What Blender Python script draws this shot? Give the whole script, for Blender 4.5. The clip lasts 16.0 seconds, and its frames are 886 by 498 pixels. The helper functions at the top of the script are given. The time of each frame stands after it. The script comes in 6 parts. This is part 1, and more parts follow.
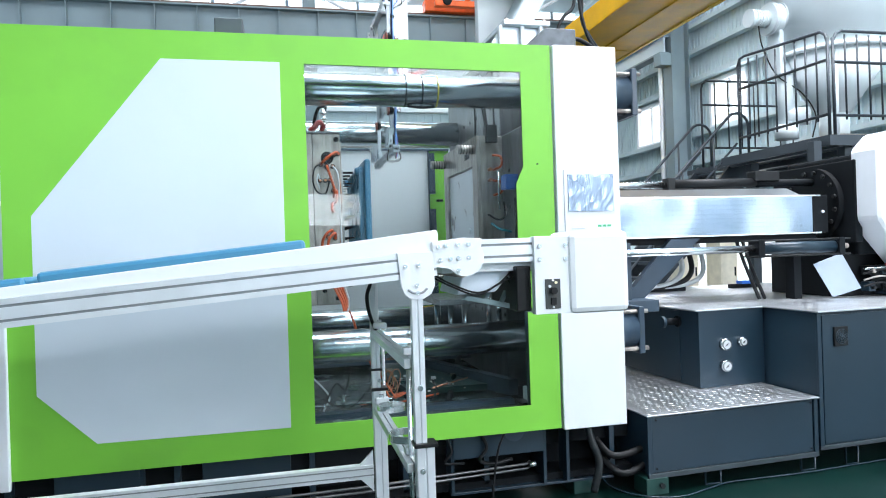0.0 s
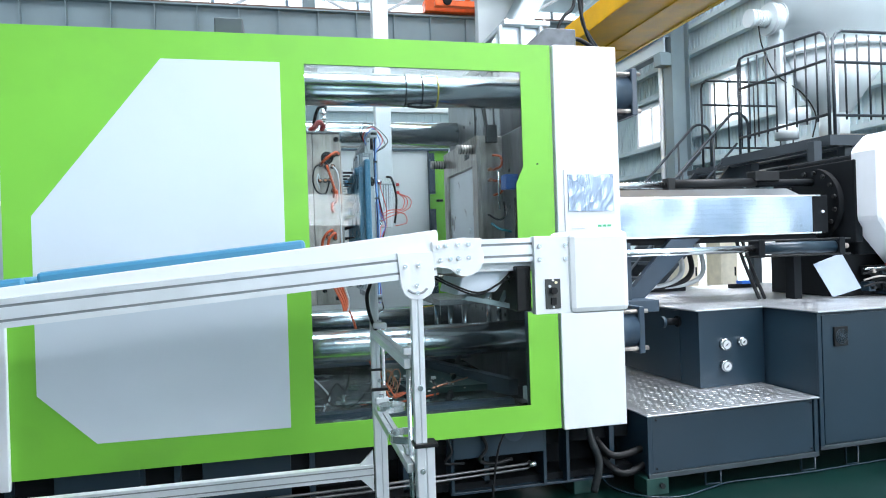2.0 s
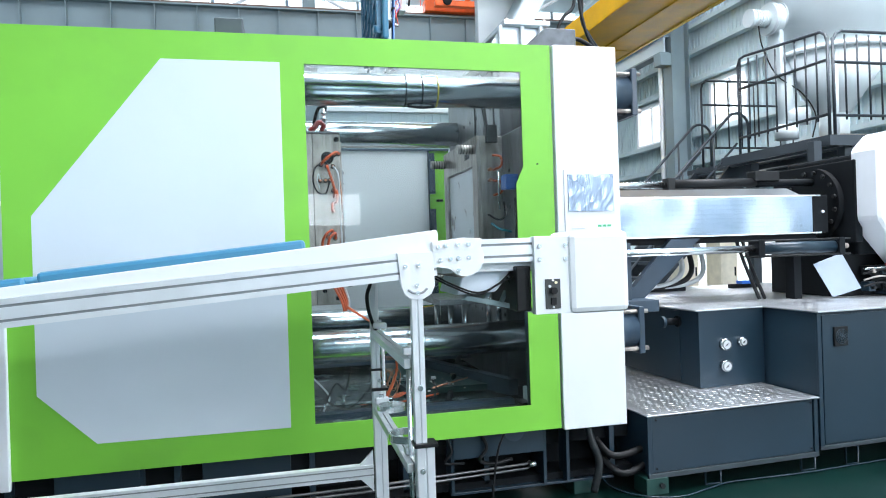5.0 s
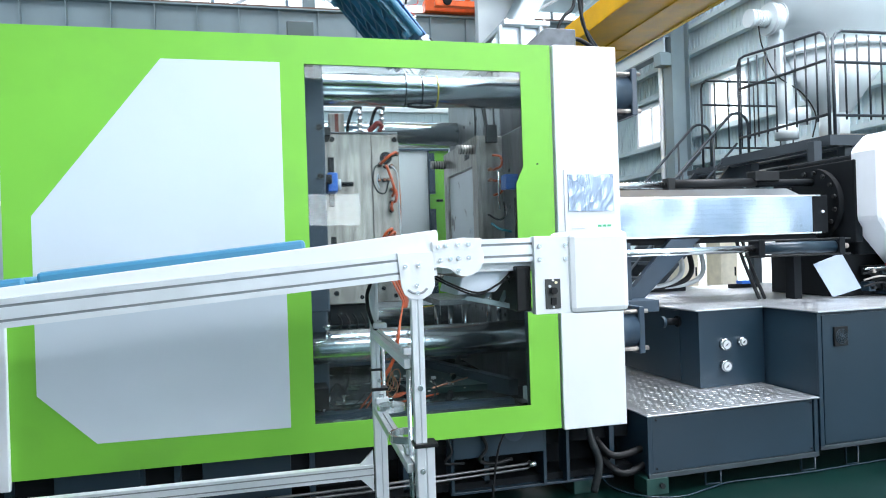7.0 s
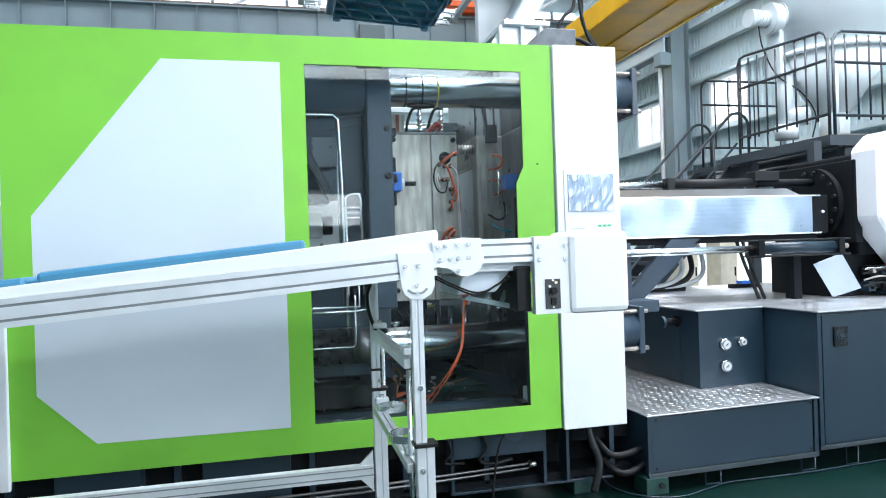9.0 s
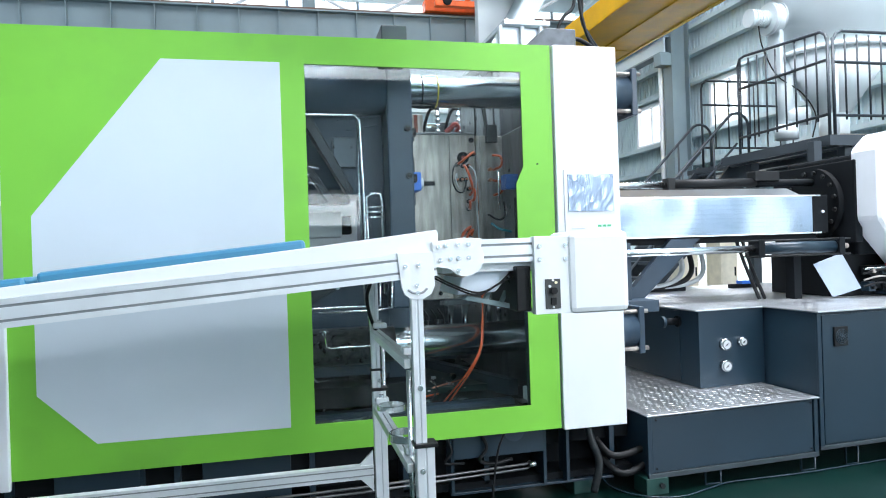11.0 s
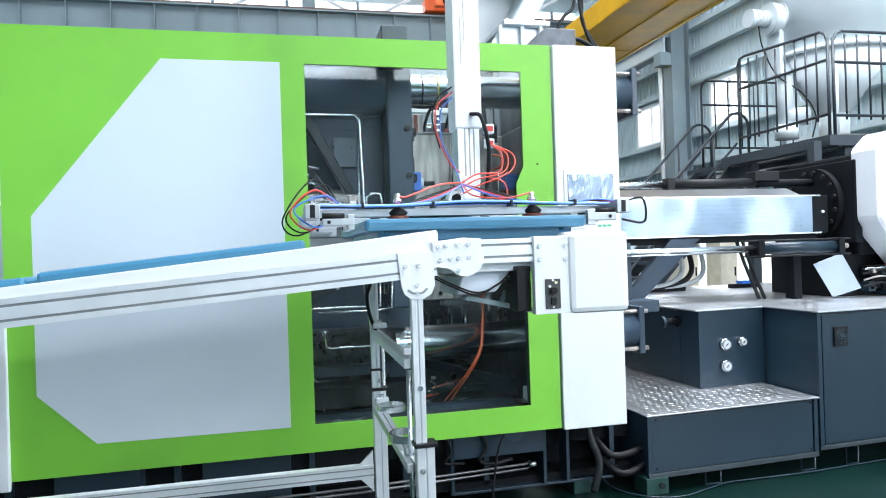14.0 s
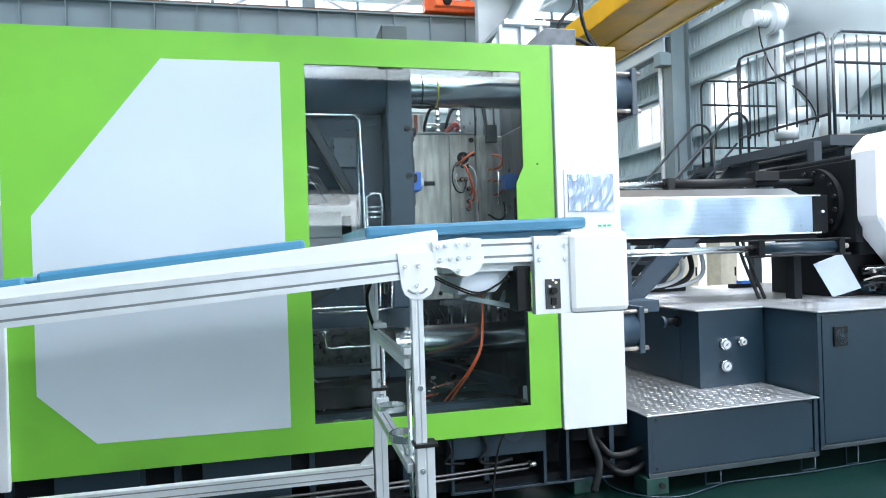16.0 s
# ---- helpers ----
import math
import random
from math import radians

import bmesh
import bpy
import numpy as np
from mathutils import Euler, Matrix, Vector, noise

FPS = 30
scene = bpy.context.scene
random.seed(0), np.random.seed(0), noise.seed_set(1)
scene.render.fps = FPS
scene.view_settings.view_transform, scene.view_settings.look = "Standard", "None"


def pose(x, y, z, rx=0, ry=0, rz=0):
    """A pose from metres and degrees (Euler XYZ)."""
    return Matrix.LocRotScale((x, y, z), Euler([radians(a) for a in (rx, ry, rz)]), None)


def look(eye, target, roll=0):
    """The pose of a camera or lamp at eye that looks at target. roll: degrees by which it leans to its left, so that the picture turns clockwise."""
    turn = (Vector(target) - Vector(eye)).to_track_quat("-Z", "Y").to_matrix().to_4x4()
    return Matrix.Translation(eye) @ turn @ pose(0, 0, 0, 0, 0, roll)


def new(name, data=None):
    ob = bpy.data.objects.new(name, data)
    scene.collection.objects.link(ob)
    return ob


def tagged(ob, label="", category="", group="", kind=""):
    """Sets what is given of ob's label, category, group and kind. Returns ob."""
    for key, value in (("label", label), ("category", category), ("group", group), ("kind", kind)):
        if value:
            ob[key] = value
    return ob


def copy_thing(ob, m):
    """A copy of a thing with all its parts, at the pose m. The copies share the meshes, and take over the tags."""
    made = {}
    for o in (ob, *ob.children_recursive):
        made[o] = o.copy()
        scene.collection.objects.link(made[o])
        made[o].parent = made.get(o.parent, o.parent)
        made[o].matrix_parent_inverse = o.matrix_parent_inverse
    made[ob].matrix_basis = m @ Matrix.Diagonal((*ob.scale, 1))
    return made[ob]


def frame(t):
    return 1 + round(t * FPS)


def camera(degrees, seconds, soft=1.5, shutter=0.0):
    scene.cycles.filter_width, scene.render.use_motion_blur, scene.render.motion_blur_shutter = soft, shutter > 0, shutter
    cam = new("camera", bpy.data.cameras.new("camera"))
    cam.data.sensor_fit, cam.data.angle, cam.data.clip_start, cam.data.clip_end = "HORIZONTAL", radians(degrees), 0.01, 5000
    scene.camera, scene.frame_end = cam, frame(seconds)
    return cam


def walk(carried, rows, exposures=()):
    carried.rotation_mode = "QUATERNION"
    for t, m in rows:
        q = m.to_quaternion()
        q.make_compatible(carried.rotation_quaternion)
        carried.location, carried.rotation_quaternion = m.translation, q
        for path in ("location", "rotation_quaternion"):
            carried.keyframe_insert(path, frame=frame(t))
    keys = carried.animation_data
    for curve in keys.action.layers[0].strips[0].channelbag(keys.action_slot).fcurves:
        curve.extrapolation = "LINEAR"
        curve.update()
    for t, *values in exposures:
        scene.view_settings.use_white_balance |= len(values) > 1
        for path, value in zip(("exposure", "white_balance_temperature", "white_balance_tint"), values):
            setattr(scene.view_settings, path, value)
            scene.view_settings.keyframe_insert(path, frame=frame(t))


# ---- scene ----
# ---------------------------------------------------------------- camera
cam = camera(66.5, 16.0, soft=1.0, shutter=0.5)
CAM = Matrix(((0.97294799, 0.0313108, -0.22889266, 0.0),
              (-0.22876752, -0.0075707, -0.97345165, 0.0),
              (-0.03221243, 0.99948102, -0.000203, 1.5),
              (0, 0, 0, 1)))
walk(cam, [(0.0, CAM), (16.0, CAM)], exposures=[(0.0, 0.0, 6500, 10), (16.0, 0.0, 6500, 10)])

# ---------------------------------------------------------------- light
world = bpy.data.worlds.new("sky")
scene.world = world
world.use_nodes = True
wn = world.node_tree.nodes
sky = wn.new("ShaderNodeTexSky")
sky.sky_type, sky.sun_disc = "NISHITA", False
sky.sun_elevation, sky.sun_rotation = radians(52), radians(200)
world.node_tree.links.new(sky.outputs[0], wn["Background"].inputs[0])
wn["Background"].inputs[1].default_value = 0.15


def area_lamp(name, m, sx, sy, watts, rgb=(0.875, 0.91, 1.0)):
    """A rectangular lamp: daylight of the roof lights and windows, and the added front fill."""
    d = bpy.data.lights.new(name, "AREA")
    d.shape, d.size, d.size_y, d.energy, d.color = "RECTANGLE", sx, sy, watts, rgb
    ob = new(name, d)
    ob.matrix_world = m
    return ob


area_lamp("roof_light", pose(5.0, 0.6, 10.6), 10, 3.0, 1100)
area_lamp("roof_light", pose(3.8, 3.8, 10.6), 11, 3.0, 2250)
area_lamp("roof_light", pose(-2.5, 15.5, 10.6), 22, 3.0, 800)
# two added fill lamps behind the viewer; the front wall has no window there
area_lamp("front_fill", look((3.2, -7.7, 8.6), (1, 3.6, 2.0)), 10, 2.2, 1150)
area_lamp("front_fill", look((7.6, -7.7, 4.6), (1, 3.6, 1.6)), 3.4, 3.0, 760)
area_lamp("rear_light", look((0, 19.7, 7.95), (0, 0, 2)), 18, 1.6, 120)
area_lamp("end_light", look((9.2, 12.8, 4.5), (3, 9, 4.0)), 4, 1.0, 230)

# ---------------------------------------------------------------- materials
MATS = {}


def mat(name, rgb, rough=0.5, metal=0.0, var=0.12, scale=6.0, bump=0.05, fine=180.0, coat=0.0, dirt=0.0, deep=0.002):
    """A surface with blotches, fine grain and slight relief."""
    if name in MATS:
        return MATS[name]
    m = bpy.data.materials.new(name)
    m.use_nodes = True
    nt = m.node_tree
    n, k = nt.nodes, nt.links
    b = n["Principled BSDF"]
    b.inputs["Metallic"].default_value = metal
    b.inputs["Coat Weight"].default_value = coat
    tc = n.new("ShaderNodeTexCoord")
    a = n.new("ShaderNodeTexNoise")
    a.inputs["Scale"].default_value, a.inputs["Detail"].default_value = scale, 5
    g = n.new("ShaderNodeTexNoise")
    g.inputs["Scale"].default_value, g.inputs["Detail"].default_value = fine, 2
    for t in (a, g):
        k.new(tc.outputs["Object"], t.inputs["Vector"])
    r = n.new("ShaderNodeMapRange")
    r.inputs["From Min"].default_value, r.inputs["From Max"].default_value = 0.3, 0.7
    r.inputs["To Min"].default_value, r.inputs["To Max"].default_value = 1 - var, 1 + var
    k.new(a.outputs["Fac"], r.inputs["Value"])
    h = n.new("ShaderNodeMix")
    h.data_type, h.blend_type = "RGBA", "MULTIPLY"
    h.inputs["Factor"].default_value = 1.0
    h.inputs[6].default_value = (*rgb, 1)
    k.new(r.outputs[0], h.inputs[7])
    out = h.outputs[2]
    if dirt:
        e = n.new("ShaderNodeTexNoise")
        e.inputs["Scale"].default_value, e.inputs["Detail"].default_value = 2.3, 9
        k.new(tc.outputs["Object"], e.inputs["Vector"])
        q = n.new("ShaderNodeMapRange")
        q.inputs["From Min"].default_value, q.inputs["From Max"].default_value = 0.56, 0.8
        q.inputs["To Max"].default_value = dirt
        k.new(e.outputs["Fac"], q.inputs["Value"])
        d = n.new("ShaderNodeMix")
        d.data_type = "RGBA"
        d.inputs[7].default_value = (0.09, 0.085, 0.07, 1)
        k.new(q.outputs[0], d.inputs["Factor"])
        k.new(out, d.inputs[6])
        out = d.outputs[2]
    k.new(out, b.inputs["Base Color"])
    rr = n.new("ShaderNodeMapRange")
    rr.inputs["To Min"].default_value, rr.inputs["To Max"].default_value = max(0.02, rough - 0.1), min(1, rough + 0.1)
    k.new(a.outputs["Fac"], rr.inputs["Value"])
    k.new(rr.outputs[0], b.inputs["Roughness"])
    if bump:
        p = n.new("ShaderNodeBump")
        p.inputs["Strength"].default_value, p.inputs["Distance"].default_value = bump, deep
        k.new(g.outputs["Fac"], p.inputs["Height"])
        k.new(p.outputs[0], b.inputs["Normal"])
    MATS[name] = m
    return m


def steel(name, rgb, rough, streak):
    """Ground steel: long grinding marks, stains and a dull sheen."""
    m = mat(name, rgb, rough, 1.0, var=0.22, scale=6.0, bump=0.1)
    n, k = m.node_tree.nodes, m.node_tree.links
    b = n["Principled BSDF"]
    mp, w, r, x = n.new("ShaderNodeMapping"), n.new("ShaderNodeTexNoise"), n.new("ShaderNodeMapRange"), n.new("ShaderNodeMix")
    mp.inputs["Scale"].default_value = (9, 9, 1.2)
    w.inputs["Scale"].default_value, w.inputs["Detail"].default_value = 3.0, 8
    k.new(n["Texture Coordinate"].outputs["Object"], mp.inputs["Vector"])
    k.new(mp.outputs[0], w.inputs["Vector"])
    r.inputs["From Min"].default_value, r.inputs["From Max"].default_value = 0.35, 0.65
    r.inputs["To Min"].default_value, r.inputs["To Max"].default_value = 1 - streak, 1.0
    k.new(w.outputs["Fac"], r.inputs["Value"])
    x.data_type, x.blend_type = "RGBA", "MULTIPLY"
    x.inputs["Factor"].default_value = 1.0
    k.new(b.inputs["Base Color"].links[0].from_socket, x.inputs[6])
    k.new(r.outputs[0], x.inputs[7])
    k.new(x.outputs[2], b.inputs["Base Color"])
    return m


GREEN = mat("green_paint", (0.20, 0.56, 0.05), 0.5, var=0.06, scale=2.0, dirt=0.16)
WHITE = mat("white_paint", (0.80, 0.83, 0.86), 0.45, var=0.03, scale=2.0)
PALE = mat("pale_grey_paint", (0.63, 0.705, 0.765), 0.42, var=0.03, scale=1.5)
SLATE = mat("slate_paint", (0.014, 0.033, 0.051), 0.38, var=0.10, scale=3.0, coat=0.1)
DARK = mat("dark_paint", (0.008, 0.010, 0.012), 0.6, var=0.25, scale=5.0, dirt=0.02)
PLATEN = mat("platen_paint", (0.028, 0.050, 0.076), 0.42, var=0.15, scale=4.0, dirt=0.15)
DARK.node_tree.nodes["Principled BSDF"].inputs["Specular IOR Level"].default_value = 0.12
BLACK = mat("black_rubber", (0.012, 0.013, 0.014), 0.45, var=0.2)
BLACK.node_tree.nodes["Principled BSDF"].inputs["Specular IOR Level"].default_value = 0.25
STEEL = steel("ground_steel", (0.52, 0.465, 0.42), 0.38, 0.40)
STEEL.node_tree.nodes["Principled BSDF"].inputs["Metallic"].default_value = 0.75
CHROME = mat("chrome", (0.82, 0.84, 0.85), 0.24, 1.0, var=0.04, scale=3.0, bump=0.0)
STAINLESS = mat("stainless_sheet", (0.43, 0.52, 0.65), 0.13, 1.0, var=0.10, scale=3.0, bump=1.0, fine=0.8, deep=0.04)
TIEBAR = mat("hard_chrome_bar", (0.62, 0.68, 0.70), 0.22, 1.0, var=0.06, scale=3.0, bump=0.02)
PLATESTEEL = steel("platen_steel", (0.24, 0.24, 0.245), 0.42, 0.25)
HOPPER = mat("hopper_paint", (0.68, 0.75, 0.77), 0.4, var=0.06, scale=2.0)
TREAD = mat("tread_plate", (0.54, 0.565, 0.58), 0.36, 0.9, var=0.16, scale=5.0, bump=0.08)
ALU = mat("anodised_aluminium", (0.80, 0.83, 0.85), 0.42, 0.55, var=0.05, scale=9.0)
SLOT = mat("slot_shadow_aluminium", (0.30, 0.32, 0.33), 0.5, 0.4)
POWDER = mat("white_powder_coat", (0.84, 0.87, 0.88), 0.45, var=0.02)
BELT = mat("white_belt", (0.80, 0.82, 0.82), 0.6, var=0.06, scale=12.0)
BLUE = mat("blue_plastic", (0.042, 0.178, 0.29), 0.34, var=0.06, scale=8.0)
TEAL = BLUE
SWITCH = mat("blue_switch", (0.03, 0.16, 0.62), 0.4)
ORANGE = mat("orange_hose", (0.62, 0.105, 0.03), 0.42)
AIRRED = mat("red_air_hose", (0.80, 0.085, 0.05), 0.35)
RED = mat("red_plastic", (0.72, 0.04, 0.03), 0.4)
TUBEBLUE = mat("blue_tube", (0.06, 0.20, 0.70), 0.35)
GRIP = mat("gripper_aluminium", (0.42, 0.45, 0.47), 0.36, 0.8, var=0.1)
CLEAR = mat("milky_tube", (0.55, 0.58, 0.60), 0.3)
YELLOW = mat("crane_yellow", (0.88, 0.46, 0.0), 0.5, var=0.14, scale=2.0, dirt=0.03)
YELLOW.node_tree.nodes["Principled BSDF"].inputs["Specular IOR Level"].default_value = 0.15
CRANE = mat("crane_orange", (0.80, 0.12, 0.015), 0.45)
GIRDER = mat("blue_grey_paint", (0.185, 0.25, 0.275), 0.55, var=0.10, scale=1.2)
CLADDING = mat("wall_cladding", (0.47, 0.58, 0.615), 0.55, var=0.06, scale=1.0)
ROOFMAT = mat("roof_sheet", (0.62, 0.66, 0.68), 0.6, var=0.06, scale=1.0)
FLOOR = mat("green_floor_paint", (0.0015, 0.013, 0.0105), 0.3, var=0.3, scale=1.6, dirt=0.1)
FLOOR.node_tree.nodes["Principled BSDF"].inputs["Specular IOR Level"].default_value = 0.3
RAIL = mat("rail_paint", (0.030, 0.040, 0.050), 0.45, var=0.1)
PAPER = mat("paper_sheet", (0.38, 0.44, 0.53), 0.7, var=0.03)
BRASS = mat("copper_fitting", (0.60, 0.26, 0.16), 0.3, 0.8)
CUP = mat("brown_rubber", (0.20, 0.055, 0.035), 0.5)
DULLGREEN = mat("levelling_pad_green", (0.008, 0.048, 0.040), 0.5)


def pane_material(name, tint, gloss):
    m = bpy.data.materials.new(name)
    m.use_nodes = True
    n, k = m.node_tree.nodes, m.node_tree.links
    n.remove(n["Principled BSDF"])
    a, g, f, x = n.new("ShaderNodeBsdfTransparent"), n.new("ShaderNodeBsdfGlossy"), n.new("ShaderNodeFresnel"), n.new("ShaderNodeMixShader")
    a.inputs[0].default_value = (*tint, 1)
    g.inputs["Roughness"].default_value = 0.02
    f.inputs["IOR"].default_value = gloss
    k.new(f.outputs[0], x.inputs[0])
    k.new(a.outputs[0], x.inputs[1])
    k.new(g.outputs[0], x.inputs[2])
    k.new(x.outputs[0], n["Material Output"].inputs[0])
    return m


PANE = pane_material("acrylic_pane", (0.90, 0.95, 0.955), 1.34)


def glow(name, rgb, strength):
    m = bpy.data.materials.new(name)
    m.use_nodes = True
    b = m.node_tree.nodes["Principled BSDF"]
    b.inputs["Base Color"].default_value = (*rgb, 1)
    b.inputs["Emission Color"].default_value = (*rgb, 1)
    b.inputs["Emission Strength"].default_value = strength
    return m


DAY = glow("daylight_pane", (0.90, 0.96, 1.0), 1.6)
OUTSIDE = glow("open_sky_pane", (0.90, 0.96, 1.0), 12.0)


# ---------------------------------------------------------------- mesh helpers
def mesh_box(bm, x0, x1, y0, y1, z0, z1, bevel=0.0, m=None):
    t = bmesh.new()
    bmesh.ops.create_cube(t, size=1)
    for v in t.verts:
        v.co = Vector(((x0 + x1) / 2 + v.co.x * (x1 - x0), (y0 + y1) / 2 + v.co.y * (y1 - y0), (z0 + z1) / 2 + v.co.z * (z1 - z0)))
    if bevel:
        bmesh.ops.bevel(t, geom=t.edges[:], offset=bevel, segments=2, affect="EDGES", profile=0.5)
    merge(bm, t, m)


def merge(bm, t, m=None):
    if m is not None:
        t.transform(m)
    base = {}
    for v in t.verts:
        base[v] = bm.verts.new(v.co)
    for f in t.faces:
        try:
            q = bm.faces.new([base[v] for v in f.verts])
            q.smooth = f.smooth
        except ValueError:
            pass
    t.free()


def mesh_rod(bm, p, q, r, seg=12, r2=None, caps=True):
    p, q = Vector(p), Vector(q)
    d = q - p
    t = bmesh.new()
    bmesh.ops.create_cone(t, cap_ends=caps, segments=seg, radius1=r, radius2=r if r2 is None else r2, depth=d.length)
    for f in t.faces:
        f.smooth = len(f.verts) == 4
    merge(bm, t, Matrix.Translation((p + q) / 2) @ d.to_track_quat("Z", "Y").to_matrix().to_4x4())


def curve_points(pts, steps=8):
    """A smooth line through the points."""
    P = [Vector(p) for p in pts]
    P = [2 * P[0] - P[1]] + P + [2 * P[-1] - P[-2]]
    out = []
    for i in range(1, len(P) - 2):
        a, b, c, d = P[i - 1:i + 3]
        for s in range(steps):
            t = s / steps
            out.append(0.5 * (2 * b + (c - a) * t + (2 * a - 5 * b + 4 * c - d) * t * t + (3 * b - a - 3 * c + d) * t ** 3))
    return out + [P[-2]]


def mesh_tube(bm, pts, r, seg=8, smooth=True, steps=8):
    P = curve_points(pts, steps) if smooth else [Vector(p) for p in pts]
    rings, up = [], Vector((0.13, 0.21, 0.97))
    for i, p in enumerate(P):
        d = (P[min(i + 1, len(P) - 1)] - P[max(i - 1, 0)]).normalized()
        a = d.cross(up)
        if a.length < 0.1:
            a = d.cross(Vector((1, 0.2, 0)))
        a.normalize()
        b = d.cross(a)
        up = b if i else up
        rings.append([bm.verts.new(p + r * (a * math.cos(u) + b * math.sin(u))) for u in (2 * math.pi * j / seg for j in range(seg))])
    for u, v in zip(rings, rings[1:]):
        o = min(range(seg), key=lambda s: sum((u[j].co - v[(j + s) % seg].co).length for j in range(0, seg, 2)))
        for j in range(seg):
            f = bm.faces.new((u[j], u[(j + 1) % seg], v[(j + 1 + o) % seg], v[(j + o) % seg]))
            f.smooth = True
    bm.faces.new(rings[0])
    bm.faces.new(rings[-1])


def mesh_plate(bm, pts, axis, a, b, bevel=0.0):
    """A flat outline (pairs of the two other axes) made solid between a and b along axis."""
    def at(p, w):
        return {"x": (w, p[0], p[1]), "y": (p[0], w, p[1]), "z": (p[0], p[1], w)}[axis]
    t = bmesh.new()
    u, v = [t.verts.new(at(p, a)) for p in pts], [t.verts.new(at(p, b)) for p in pts]
    t.faces.new(u)
    t.faces.new(v[::-1])
    n = len(pts)
    for i in range(n):
        t.faces.new((u[i], u[(i + 1) % n], v[(i + 1) % n], v[i]))
    bmesh.ops.recalc_face_normals(t, faces=t.faces[:])
    if bevel:
        bmesh.ops.bevel(t, geom=t.edges[:], offset=bevel, segments=1, affect="EDGES")
    merge(bm, t)


def mesh_frame(bm, outer, inner, axis, a, b):
    """A solid plate with one opening; both outlines have the same number of points."""
    def at(p, w):
        return {"x": (w, p[0], p[1]), "y": (p[0], w, p[1]), "z": (p[0], p[1], w)}[axis]
    n = len(outer)
    L = [[bm.verts.new(at(p, w)) for p in o] for w in (a, b) for o in (outer, inner)]
    for i in range(n):
        j = (i + 1) % n
        bm.faces.new((L[0][i], L[0][j], L[1][j], L[1][i]))
        bm.faces.new((L[2][i], L[3][i], L[3][j], L[2][j]))
        bm.faces.new((L[0][i], L[2][i], L[2][j], L[0][j]))
        bm.faces.new((L[1][i], L[1][j], L[3][j], L[3][i]))
    bmesh.ops.recalc_face_normals(bm, faces=bm.faces[:])


def part(name, bm, material, parent=None, label=""):
    me = bpy.data.meshes.new(name)
    bm.to_mesh(me)
    bm.free()
    me.materials.append(material)
    ob = new(name, me)
    if parent is not None:
        ob.parent = parent
    return tagged(ob, label)


def thing(name, label, category, group="", kind="", at=None):
    ob = new(name)
    ob.empty_display_size = 0.1
    if at is not None:
        ob.matrix_world = at
    return tagged(ob, label, category, group, kind)


def box_part(name, dims, material, parent=None, bevel=0.0, label=""):
    bm = bmesh.new()
    mesh_box(bm, *dims, bevel)
    return part(name, bm, material, parent, label)


def rod_part(name, p, q, r, material, parent=None, seg=14, label=""):
    bm = bmesh.new()
    mesh_rod(bm, p, q, r, seg)
    return part(name, bm, material, parent, label)


def tube_part(name, pts, r, material, parent=None, label="", seg=8, smooth=True):
    bm = bmesh.new()
    mesh_tube(bm, pts, r, seg, smooth)
    return part(name, bm, material, parent, label)

